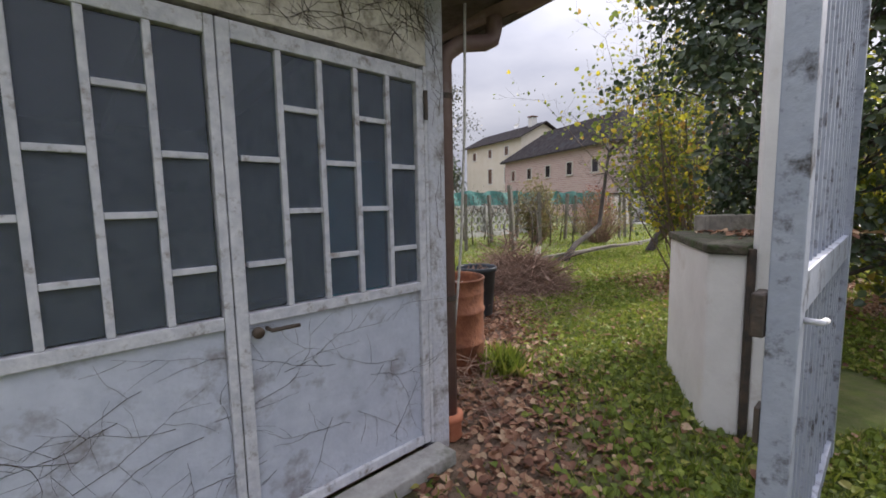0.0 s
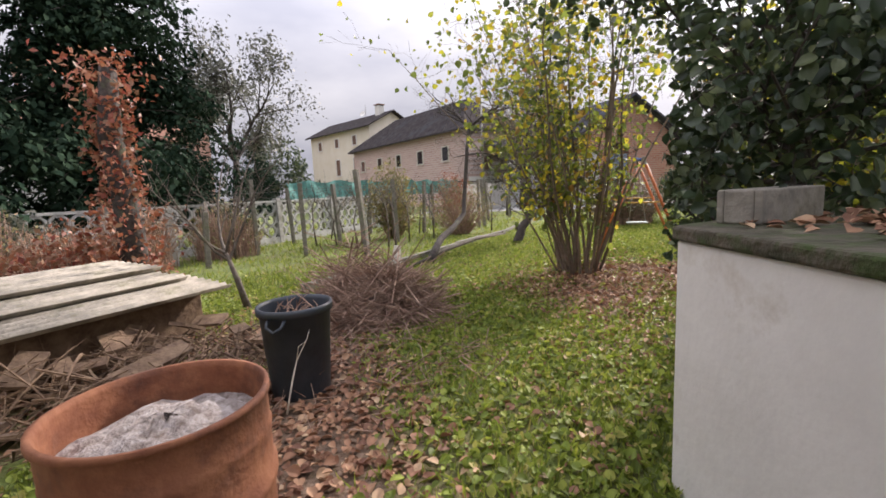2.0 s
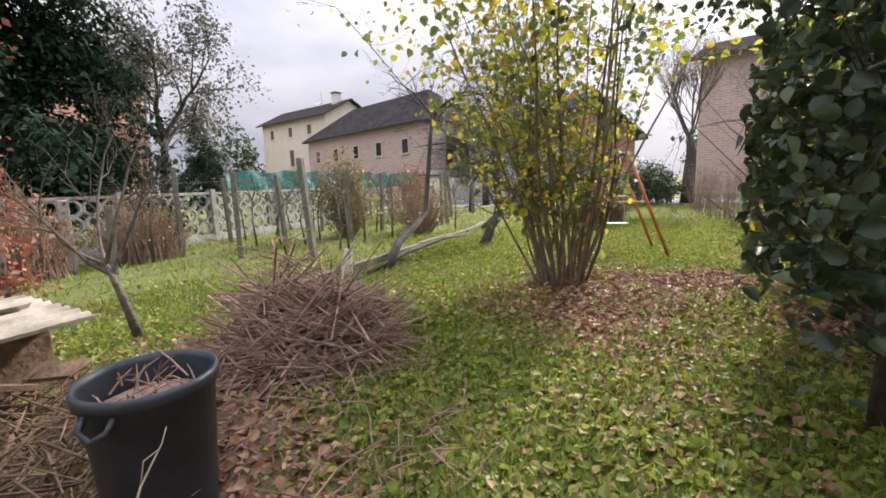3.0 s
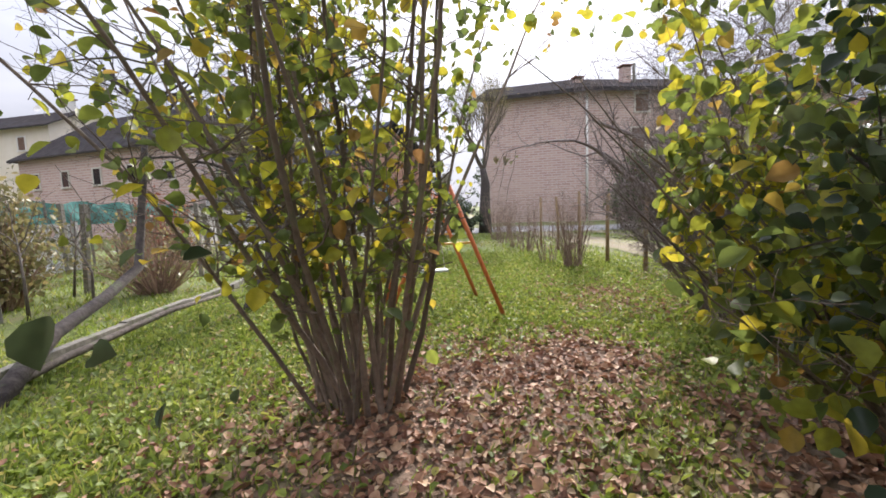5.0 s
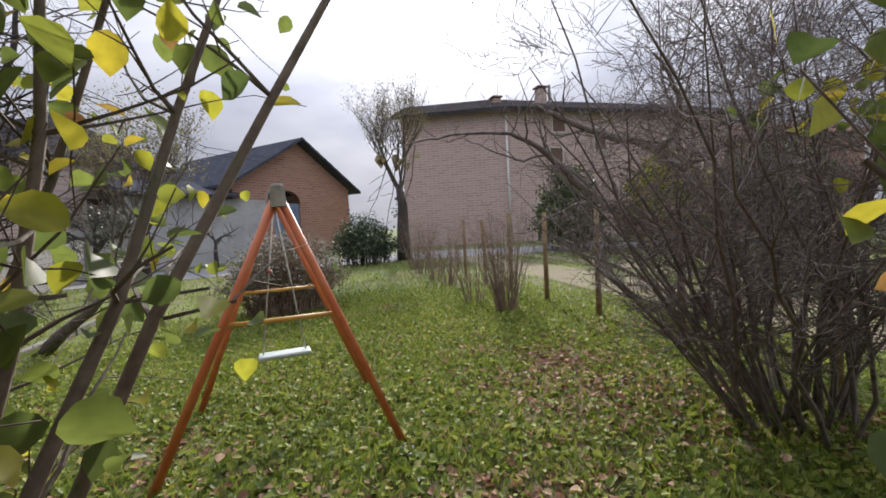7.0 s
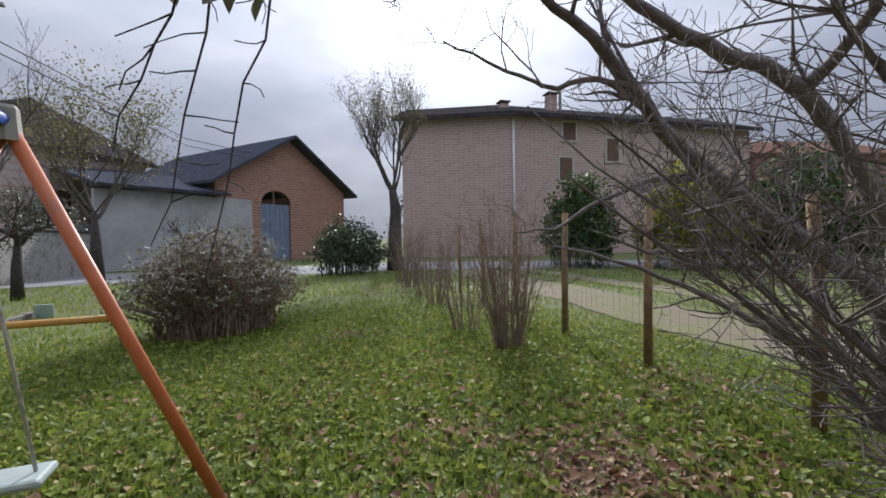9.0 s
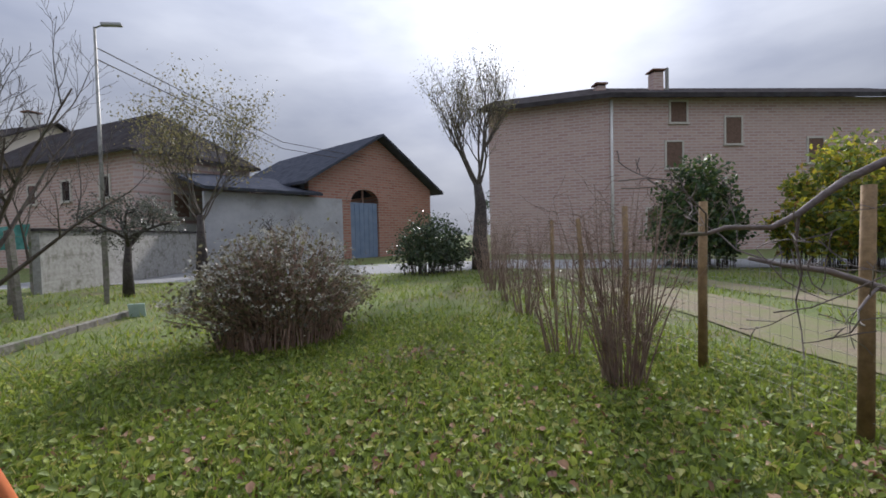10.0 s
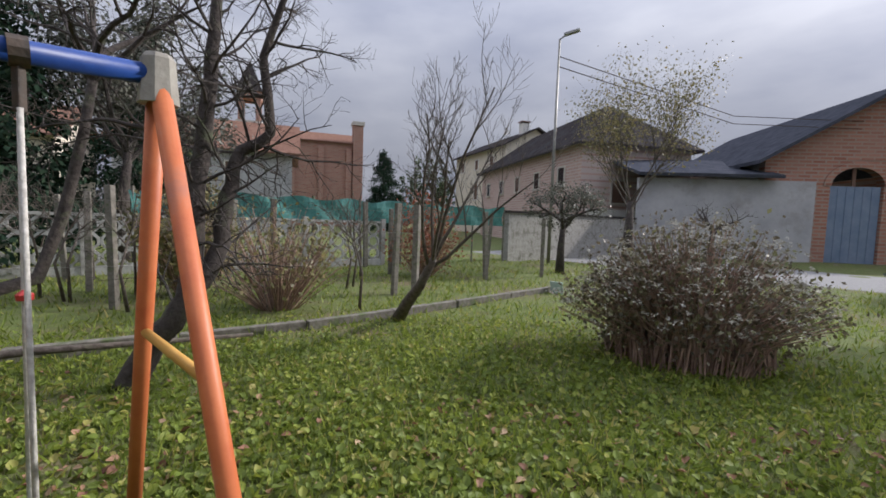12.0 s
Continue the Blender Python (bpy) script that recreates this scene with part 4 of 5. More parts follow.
limbed_tree("old_fruit_tree", 5.85, 11.8, "old gnarled fruit tree with a leaning forked trunk and bare twigs", [
    (0.12, [(0, 0, -0.04)] + [(0.19, 0.03, 0.38), (0.45, 0.11, 0.75), (0.48, 0.21, 1.68), (0.55, 0.27, 2.56), (0.58, 0.32, 3.31), (0.6, 0.37, 4.08)]),
    (0.085, [(0.45, 0.11, 0.75), (0.58, 0.32, 1.11), (0.57, 0.47, 1.6), (0.64, 0.58, 2.05), (0.89, 0.65, 2.21), (0.82, 0.64, 2.89), (1.03, 0.66, 3.48), (1.11, 0.67, 4.11)]),
    (0.035, [(0.48, 0.21, 1.68), (-0.02, 0.41, 2.13), (-0.72, 0.51, 2.28), (-1.42, 0.51, 2.18)]),
], 63, "bark_dark", 1.0, 0.85, -0.04, 2, 5, 0.15)
tree("young_fruit_tree", 7.5, 14.72, "small leaning fruit tree with upright bare twigs", [(0.2, -0.3, 0.3), (0.42, -0.65, 0.6), (0.62, -0.95, 0.98)], 65, "bark", None, lean=(0, 0, 1.0), length=1.9, radius=0.085, depth=3, kids=5, spread=0.72, up=0.3, wob=0.11, shrink=0.5, limb=0.3)
tree("sapling", -0.1, 8.35, "young bare fruit tree behind the bin", [(-0.1, 0.03, 0.4), (-0.2, 0.05, 0.75)], 67, "bark", None, length=1.3, radius=0.04, depth=2, kids=4, spread=0.75, up=0.2, shrink=0.55)
limbed_tree("overhanging_tree", 11.2, 6.25, "bare fruit tree whose crooked branches hang over the lawn", [
    (0.075, [(0.1, -0.05, -0.04), (-0.1, 0.0, 0.84), (-0.87, 0.63, 1.34), (-1.6, 1.21, 1.81), (-2.04, 1.48, 2.17), (-2.44, 1.67, 2.31)]),
    (0.085, [(0.15, -0.1, -0.04), (0.05, -0.08, 0.6), (-0.12, -0.05, 1.33), (-0.77, 0.56, 2.2), (-1.23, 0.97, 2.35), (-1.7, 1.39, 2.53), (-2.04, 1.58, 2.64)]),
    (0.03, [(0.04, 0.1, 0.23), (-0.61, 0.89, 0.84), (-1.04, 1.45, 1.15), (-1.32, 1.93, 1.3)]),
    (0.016, [(-0.61, 0.42, 1.17), (-1.0, 0.76, 1.26), (-1.45, 1.36, 1.28), (-1.6, 1.51, 1.37), (-1.61, 1.54, 1.5)]),
    (0.022, [(-0.48, 0.31, 1.08), (-0.85, 0.91, 1.69), (-1.31, 1.52, 1.63), (-1.58, 1.79, 1.44), (-1.73, 2.05, 1.39)]),
    (0.022, [(-1.45, 1.1, 1.72), (-1.65, 1.51, 2.18), (-1.8, 1.77, 2.15), (-1.94, 2.01, 2.25), (-2.1, 2.3, 2.41)]),
    (0.04, [(-0.77, 0.56, 2.2), (-1.1, 0.35, 2.5), (-1.6, 0.45, 2.8), (-2.1, 0.55, 2.85)]),
    (0.018, [(-2.44, 1.67, 2.31), (-2.8, 1.9, 2.3), (-3.15, 2.1, 2.22), (-3.45, 2.25, 2.12)]),
], 69, "thicket", 0.55, 0.75, 0.22, 2, 3, 0.27, 0.24)
over = bpy.data.objects["overhanging_tree"]
rng = random.Random(70)
for foot, tip in (((7.75, 8.5, 2.12), (7.58, 8.68, 1.50)), ((7.80, 8.47, 2.13), (7.68, 8.60, 1.36)), ((7.92, 8.41, 2.17), (7.76, 8.52, 1.27))):
    p, q = Vector(foot), Vector(tip)
    g = Geo()
    pts = [p.lerp(q, k / 7) + Vector((rng.gauss(0, 0.012), rng.gauss(0, 0.012), 0)) for k in range(8)]
    g.tube(pts, [0.0042 - 0.0004 * k for k in range(8)], 5, False)
    for k in range(1, 7):
        grow(g, pts[k], (rng.gauss(0, 1), rng.gauss(0, 1), -0.2), rng.uniform(0.05, 0.17), 0.0028, 0, rng, [], 0, 0.5, -0.1, 0.2, 4, 3)
    part("twig", g, M["bark_dark"], over, "thin drooping twig", m=Matrix.Translation((-11.2, -6.25, 0)))
c = [(7.66 - 11.2 + 0.045 * k, 8.55 - 6.25 - 0.025 * k, 2.09 - 0.03 * (k % 3)) for k in range(7)]
part("foliage", leaves("foliage", c, 0.085, M["shrub_leaf"], "round", 71, droop=3.0, size_var=0.4, fold=0.35), M["shrub_leaf"], over, "withered brown leaves hanging from a twig")
tree("pollard_tree", 21.9, 18.2, "tall bare tree with a fan of fine upright twigs", [(0, 0, 1.2), (0.1, 0, 2.6), (0.05, 0.1, 3.4)], 71, "bark_dark", "pale_leaf", length=3.3, radius=0.3, depth=3, kids=6, spread=0.62, up=0.4, per=1, leaf=0.06, fuzz=0.2, wob=0.09, limb=0.22)
tree("round_fruit_tree", 11.0, 21.6, "small round-headed fruit tree with grey leaves", [(0, 0, 0.8), (0.05, 0, 1.5)], 73, "bark_dark", "grey_leaf", length=1.2, radius=0.12, depth=3, kids=4, spread=0.95, up=0.05, per=2, leaf=0.07, fuzz=0.1)
tree("pollard_willow", 14.2, 25.6, "pollarded tree with fine twigs and last pale leaves", [(0, 0, 1.2), (0, 0, 2.4)], 75, "bark_dark", "pale_leaf", length=3.4, radius=0.2, depth=2, kids=8, spread=0.75, up=0.3, per=2, leaf=0.09, fuzz=0.25, wob=0.09, limb=0.16)
tree("garden_tree", -1.2, 19.5, "garden tree with thin grey-green autumn leaves", [(0, 0, 1.0), (0.1, 0, 2.2), (0.15, 0.1, 3.0)], 77, "bark_dark", "grey_leaf", length=2.6, radius=0.16, depth=3, kids=5, spread=0.75, up=0.15, per=3, leaf=0.12, fuzz=0.22)
tree("low_fruit_tree", 17.0, 25.2, "low pruned bare fruit tree by the wall", [(0, 0, 0.8), (0.05, 0, 1.4)], 79, "bark_dark", None, length=1.1, radius=0.1, depth=2, kids=4, spread=1.1, up=0.0)


def conifer(x, y, h, r, seed, label, count=110):
    t = thing("conifer", pose(x, y, 0), label, "tree")
    rng, nr = random.Random(seed), np.random.default_rng(seed)
    part("trunk", Geo().tube([(0, 0, -0.05), (0, 0, h * 0.5), (0, 0, h)], [h * 0.025, h * 0.015, 0.01], 8), M["bark_dark"], t)
    g, tips = Geo(), []
    for k in range(count):
        z = h * (0.08 + 0.9 * (k + rng.random()) / count)
        a = rng.uniform(0, 6.283)
        L = r * (1.05 - z / h) * rng.uniform(0.75, 1.2) + 0.15
        pts = [(0, 0, z), (L * 0.5 * math.cos(a), L * 0.5 * math.sin(a), z - 0.02 * L), (L * math.cos(a), L * math.sin(a), z - 0.28 * L)]
        g.tube(pts, [0.035, 0.02, 0.005], 4, False)
        for j in range(int(8 + 16 * L)):
            f = rng.uniform(0.15, 1.0)
            tips.append((L * f * math.cos(a) + rng.gauss(0, .14), L * f * math.sin(a) + rng.gauss(0, .14), z - 0.28 * L * f * f - abs(rng.gauss(0, 0.22))))
    part("branchwork", g, M["bark_dark"], t)
    part("crown", leaves("crown", np.repeat(np.array(tips), 9, 0) + nr.normal(size=(len(tips) * 9, 3)) * (0.15, 0.15, 0.2), 0.16, M["conifer"], "diamond", seed, droop=1.2), M["conifer"], t)


conifer(-3.9, 17.0, 14.0, 3.6, 81, "tall dark drooping conifer behind the garden", 150)
conifer(-6.6, 13.5, 11.0, 3.0, 82, "second tall dark conifer beside the first", 120)
conifer(-7.6, 27.8, 10.5, 3.2, 84, "dark conifer behind the lattice fence", 90)
conifer(-2.2, 54.0, 8.6, 3.0, 83, "dark broad conifer near the church", 60)


def mound(name, x, y, rx, ry, h, count, seed, material, leaf, label, stems=60, bark="twig", heads=0, shape="diamond", root=0.2):
    """A dense shrub: stems from the root and a rough shell of leaves with gaps."""
    t = thing(name, pose(x, y, 0), label, "shrub")
    rng, nr = random.Random(seed), np.random.default_rng(seed)
    g, tips = Geo(), []
    for k in range(stems):
        a, r = rng.uniform(0, 6.283), math.sqrt(rng.random())
        ex, ey = rx * r * math.cos(a), ry * r * math.sin(a)
        ez = h * (1.05 - 0.65 * r ** 2.2) * rng.uniform(0.75, 1.1)
        pts = [(ex * root, ey * root, -0.02), (ex * max(0.6, root) + rng.gauss(0, .05), ey * max(0.6, root) + rng.gauss(0, .05), ez * 0.55), (ex, ey, ez)]
        g.tube(pts, [0.012, 0.008, 0.003], 4, False)
        for q in (0.35, 0.55, 0.75, 0.9, 1.0):
            tips.append(tuple(Vector(pts[1]).lerp(Vector(pts[2]), (q - 0.5) * 2) if q > 0.5 else Vector(pts[0]).lerp(Vector(pts[1]), q * 2)))
    part("stem_mass", g, M[bark], t)
    c = np.asarray(tips)[nr.integers(0, len(tips), count)] + nr.normal(size=(count, 3)) * 0.12
    c = c[c[:, 2] > 0.03]
    part("foliage", leaves("foliage", c, leaf, M[material], shape, seed), M[material], t)
    if heads:
        e = np.asarray(tips)[4::5]
        e = e[nr.integers(0, len(e), heads)] + nr.normal(size=(heads, 3)) * (0.09, 0.09, 0.05)
        e = np.repeat(e, 9, 0) + nr.normal(size=(heads * 9, 3)) * (0.028, 0.028, 0.012)
        part("seed_fluff", leaves("seed_fluff", e, 0.036, M["seed"], "diamond", seed + 1, flat=1.5), M["seed"], t, "white fluffy seed heads")
    return t


mound("flowering_shrub", 11.05, 13.6, 1.45, 1.05, 1.42, 9000, 91, "shrub_leaf", 0.05, "wide brown shrub covered in white seed heads", 560, "twig", 600, root=0.6)
mound("dark_shrub", 19.9, 19.0, 1.75, 1.3, 2.0, 6500, 92, "evergreen", 0.11, "ragged dark evergreen shrub beside the tall tree", 150, "bark_dark", root=0.75)
mound("evergreen_shrub", 26.5, 11.5, 1.9, 1.7, 3.7, 7000, 93, "green_shrub", 0.17, "tall green shrub in front of the brick house", 150, "bark_dark", root=0.75)
mound("evergreen_shrub", 27.4, 7.2, 2.6, 2.2, 3.9, 9000, 94, "hazel_leaf", 0.18, "large yellow-green shrub in front of the brick house", 170, "bark_dark", root=0.8)
mound("evergreen_shrub", 29.0, 3.2, 2.8, 2.6, 4.3, 9000, 95, "green_shrub", 0.2, "dark green shrub at the end of the track", 170, "bark_dark", root=0.8)
mound("undergrowth", -4.6, 11.9, 1.6, 0.8, 1.3, 4000, 96, "grey_leaf", 0.09, "tangled grey undergrowth along the lattice fence", 260, "twig")
for x, y, h, k in ((-4.2, 11.6, 1.3, 0), (-2.6, 12.9, 1.5, 1), (-1.0, 14.2, 1.4, 2), (-3.0, 10.9, 1.1, 3)):
    mound("bramble", x, y, 1.0, 0.8, h, 900, 150 + k, "dead_leaf" if k % 2 else "pale_leaf", 0.06, "brown leafless bramble thicket before the lattice fence", 320, "twig", root=0.75)["group"] = "brambles along the fence"
mound("yellow_shrub", 3.6, 15.6, 0.9, 0.9, 2.2, 2600, 97, "pale_leaf", 0.1, "thin shrub with yellow autumn leaves", 120, "twig")
mound("red_shrub", 7.2, 19.5, 1.0, 0.9, 2.0, 2200, 98, "red_leaf", 0.08, "reddish autumn shrub in the kitchen garden", 120, "twig")
mound("garden_weeds", 5.6, 14.9, 1.3, 1.0, 1.5, 1100, 99, "pale_leaf", 0.07, "yellowing tall weeds behind the stone edging", 160, "twig")

# dead trunk with red creeper
t = thing("creeper_stump", pose(-1.7, 9.7, 0), "dead trunk wrapped in red autumn creeper", "tree")
part("trunk", Geo().tube([(0, 0, -0.03), (0.05, 0, 1.2), (-0.05, 0.05, 2.4), (0.05, 0, 3.3)], [0.2, 0.17, 0.15, 0.1], 9), M["bark_dark"], t, "", True)
nr = np.random.default_rng(7)
k = 1700
z = nr.random(k) ** 0.8 * 3.5
a = nr.random(k) * 6.283
r = 0.16 + np.abs(nr.normal(size=k)) * (0.10 + 0.16 * (z < 1.5) + 0.15 * (z > 2.9))
part("creeper", leaves("creeper", np.stack([r * np.cos(a), r * np.sin(a), z], 1), 0.085, M["red_leaf"], "diamond", 7, droop=1.0), M["red_leaf"], t, "red creeper leaves")
mound("red_creeper", -2.4, 9.6, 1.2, 0.7, 0.9, 2400, 100, "red_leaf", 0.08, "low red creeper growing over debris", 120, "twig")
mound("wall_creeper", -9.0, 9.5, 2.6, 2.0, 3.2, 5000, 101, "evergreen", 0.14, "dark ivy-covered bank at the garden edge", 150, "bark_dark")

mound("yard_ivy", 3.3, 1.2, 0.9, 0.8, 2.6, 5000, 102, "evergreen", 0.09, "dark ivy bush beside the gate pier", 140, "bark_dark")

# ---- hedge stools along the fence ----
HEDGE = [(12.1, 9.35, 1.75, 34), (12.65, 10.2, 1.4, 12), (14.6, 11.85, 1.6, 20), (15.7, 12.9, 1.7, 18), (16.9, 14.1, 1.8, 18), (18.2, 15.2, 1.7, 16)]
for k, (x, y, h, c) in enumerate(HEDGE):
    st = stool("hedge_plant", x, y, "cut-back hedge shrub with stiff reddish bare shoots", 110 + k, "twig_red", int(c * 1.7), h, 0.2, 0.36, None, kids=2, depth=0, stem_r=0.009, wob=0.05)
    st["group"] = "row of hedge shrubs"

# ---- wire fence ----
fn = thing("wire_fence", Matrix.Identity(4), "brown wooden posts carrying thin wire mesh beside the track", "fence")
rng = random.Random(14)
for k in range(-3, 6):
    p = F0 + FD * (k * 1.58)
    g = Geo().tube([(p.x, p.y, -0.05), (p.x + rng.gauss(0, .01), p.y, 0.9), (p.x + rng.gauss(0, .02), p.y + rng.gauss(0, .02), rng.uniform(1.55, 1.75))], [0.046, 0.043, 0.04], 9)
    part("post", g, M["wood_post"], fn, "", True)
g = Geo()
for k in range(0, 165):
    p = F0 + FD * (-4.7 + k * 0.105)
    g.tube([(p.x, p.y, 0.02), (p.x, p.y, 1.15)], 0.0016, 3, False)
for k in range(12):
    a, b = F0 + FD * -4.7, F0 + FD * 12.6
    z = 0.04 + k * 0.1
    g.tube([(a.x, a.y, z), (b.x, b.y, z)], 0.0016, 3, False)
part("wire_mesh", g, M["wire"], fn, "thin galvanised wire mesh")

# ---- stone edging of the kitchen garden ----
ed = thing("stone_edging", Matrix.Identity(4), "low mossy concrete edging of the kitchen garden", "edging")
EDGE = [(0.6, 8.9), (2.35, 10.3), (4.33, 12.07), (6.5, 13.85), (8.3, 15.8), (10.2, 17.95)]
for (x0, y0), (x1, y1) in zip(EDGE, EDGE[1:]):
    L = math.hypot(x1 - x0, y1 - y0)
    for j in range(2):
        g = Geo().box(0.01 + j * L / 2, -0.05, -0.04, (j + 1) * L / 2 - 0.01, 0.06, rng.uniform(0.11, 0.15))
        part("edging_stone", g, M["post"], ed, bevel=0.012, m=pose(x0, y0, 0, 0, 0, math.degrees(math.atan2(y1 - y0, x1 - x0)) + rng.uniform(-1, 1)))
single("leaning_plate", Geo().box(-0.14, -0.012, 0, 0.14, 0.012, 0.26), M["plaque"], "small pale green sheet leaning on the edging end", "sheet", bevel=0.004, m=pose(10.3, 17.75, 0, 14, 0, -35))
single("cut_stump", Geo().tube([(0, 0, -0.02), (0.02, 0.0, 0.2), (0.06, 0.03, 0.42)], [0.1, 0.09, 0.06], 9), M["stone"], "pale broken stump by the brush heap", "stump", bevel=0.008, m=pose(2.32, 10.15, 0))
single("fallen_branch", Geo().tube([(2.6, 9.9, 0.06), (3.6, 10.9, 0.14), (4.8, 11.9, 0.2), (6.2, 13.1, 0.12)], [0.03, 0.04, 0.035, 0.02], 7), M["bark"], "long pale branch lying along the edging", "branch", smooth=True)

# ---- vineyard posts and wires ----
rng = random.Random(19)
VINE = [(2.1, 11.9, 1.95, 0.055), (0.82, 13.05, 1.75, 0.05), (-0.3, 14.1, 1.9, 0.045), (-2.0, 13.4, 1.3, 0.08), (-1.2, 12.6, 1.2, 0.05), (3.4, 14.3, 1.8, 0.05), (4.8, 16.2, 1.75, 0.05), (1.9, 15.4, 1.75, 0.05), (3.2, 17.4, 1.75, 0.05), (0.6, 16.2, 1.7, 0.045), (7.4, 16.9, 1.75, 0.06), (7.05, 16.6, 1.75, 0.05), (8.8, 19.4, 1.7, 0.055), (8.85, 22.4, 1.7, 0.05), (6.3, 19.6, 1.7, 0.05), (5.3, 20.8, 1.9, 0.06), (10.3, 20.3, 1.6, 0.05)]
for x, y, h, r in VINE:
    lean = rng.gauss(0, 0.05)
    single("vine_post", Geo().box(-r, -r, -0.05, r, r, h), M["concrete"] if r > 0.07 else M["post"], "weathered grey garden post", "post", bevel=0.01, m=pose(x, y, 0, rng.gauss(0, 2), math.degrees(lean), rng.uniform(0, 90)))["group"] = "garden posts"
for k in range(26):
    f = k / 25
    x, y = (-1.5 + rng.uniform(0, 8.5), 12.6 + rng.uniform(0, 6.5))
    if (x - 2.35) * 0.66 - (y - 10.3) * 0.75 > -0.6:
        continue
    st = tree("vine", x, y, "bare pruned vine on the wires", [(rng.gauss(0, .06), rng.gauss(0, .06), 0.6), (rng.gauss(0, .1), rng.gauss(0, .1), 1.1)], 200 + k, "bark", None, length=0.8, radius=0.022, depth=1, kids=4, spread=0.9, up=0.15, category="vine")
    st["group"] = "vines"
g = Geo()
for z in (0.75, 1.2, 1.6):
    for a, b in (((2.1, 11.9), (-2.2, 15.6)), ((3.4, 14.3), (0.6, 16.2)), ((2.1, 11.9), (7.4, 16.9)), ((7.4, 16.9), (10.3, 20.3))):
        g.tube([(*a, z), ((a[0] + b[0]) / 2, (a[1] + b[1]) / 2, z - 0.04), (*b, z)], 0.003, 3, False)
single("vine_wires", g, M["wire"], "thin slack wires between the garden posts", "wire", "stuff")

# ---- concrete lattice fence and teal netting along the boundary ----
LA, LB = Vector((-7.0, 11.0, 0)), Vector((5.6, 21.5, 0))
ld = (LB - LA)
LL = ld.length
lrot = math.degrees(math.atan2(ld.y, ld.x))
lf = thing("lattice_fence", pose(LA.x, LA.y, 0, 0, 0, lrot), "pale concrete fence of pierced hexagonal blocks", "fence", kind="")
part("plinth", Geo().box(0, -0.09, -0.03, LL, 0.09, 0.2), M["lattice"], lf)
part("top_rail", Geo().box(0, -0.06, 1.285, LL, 0.06, 1.35), M["lattice"], lf)
g = Geo()
w, h = 0.36, 0.36
outer = [(-w / 2, h * 0.22), (-w * 0.22, h / 2), (w * 0.22, h / 2), (w / 2, h * 0.22), (w / 2, -h * 0.22), (w * 0.22, -h / 2), (-w * 0.22, -h / 2), (-w / 2, -h * 0.22)]
for x, z in outer:
    for q in (1.0, 0.72):
        for y in (-0.04, 0.04):
            g.v.append((x * q, y, z * q))
for k in range(8):
    a, b = 4 * k, 4 * ((k + 1) % 8)
    g.f += [(a, b, b + 2, a + 2), (a + 1, a + 3, b + 3, b + 1), (a, a + 1, b + 1, b), (a + 2, b + 2, b + 3, a + 3)]
block = g.mesh("lattice_block", M["lattice"])
for i in range(int(LL / 0.37)):
    for j in range(3):
        part("lattice_block", block, None, lf, m=pose(0.2 + i * 0.37, 0, 0.382 + j * 0.361))
for i in range(8):
    part("fence_pier", Geo().box(i * LL / 7 - 0.07, -0.11, 0, i * LL / 7 + 0.07, 0.11, 1.42), M["concrete"], lf, bevel=0.01)
nt = thing("garden_netting", pose(0, 0, 0), "teal shade netting tied to slim posts on the boundary", "netting")
NA, NB = Vector((0.6, 17.6, 0)), Vector((9.4, 24.2, 0))
rng = random.Random(77)
g = Geo()
kk = 60
for i in range(kk + 1):
    p = NA.lerp(NB, i / kk)
    for j in range(5):
        z = 1.3 + j * 0.16 + 0.05 * math.sin(i * 0.8 + j) * (j > 2)
        g.v.append((p.x - 0.02 + 0.05 * math.sin(i * 1.1 + j), p.y + 0.16 + 0.05 * math.sin(i * 0.7), z))
for i in range(kk):
    for j in range(4):
        a = i * 5 + j
        g.f.append((a, a + 5, a + 6, a + 1))
ob = part("net", g, M["teal"], nt, "sagging teal net")
sol = ob.modifiers.new("thickness", "SOLIDIFY")
sol.thickness = 0.006
for i in range(9):
    p = NA.lerp(NB, i / 8)
    part("post", Geo().box(p.x - 0.03, p.y + 0.2, -0.04, p.x + 0.03, p.y + 0.26, 2.0), M["post"], nt)

# ---- swing set ----
sw = thing("swing_set", Matrix.Identity(4), "orange tubular swing frame with a blue top bar", "swing")
A2, A1 = Vector((7.74, 9.84, 1.875)), Vector((6.98, 8.86, 1.80))
R_ = 0.028
for top, feet in ((A2, ((8.38, 9.42, 0), (7.2, 10.32, 0))), (A1, ((7.53, 8.40, 0), (6.36, 9.42, 0)))):
    brace = []
    for q in feet:
        q = Vector(q)
        a = top + (q - top).normalized() * 0.02
        part("leg", Geo().tube([a, a.lerp(q, 0.5), q], R_, 14), M["orange"], sw, "orange painted steel leg", True)
        brace.append(top.lerp(q, 0.45))
    part("brace", Geo().tube(brace, 0.016, 10), M["yellow"], sw, "yellow cross brace", True)
    part("cap", Geo().lathe([(0.0, 0.062), (0.036, 0.06), (0.046, 0.045), (0.05, -0.02), (0.056, -0.085), (0.05, -0.087), (0.0, -0.06)], 8), M["cap"], sw, "grey ribbed plastic corner cap", m=Matrix.Translation(top) @ pose(0, 0, 0, 0, 0, math.degrees(math.atan2(A2.y - A1.y, A2.x - A1.x)) + 22.5))
part("top_bar", Geo().tube([A1, A2], 0.030, 16), M["blue"], sw, "blue painted top bar", True)
bar = (A2 - A1).normalized()
across = Vector((-bar.y, bar.x, 0)).normalized()
c = A1.lerp(A2, 0.76)
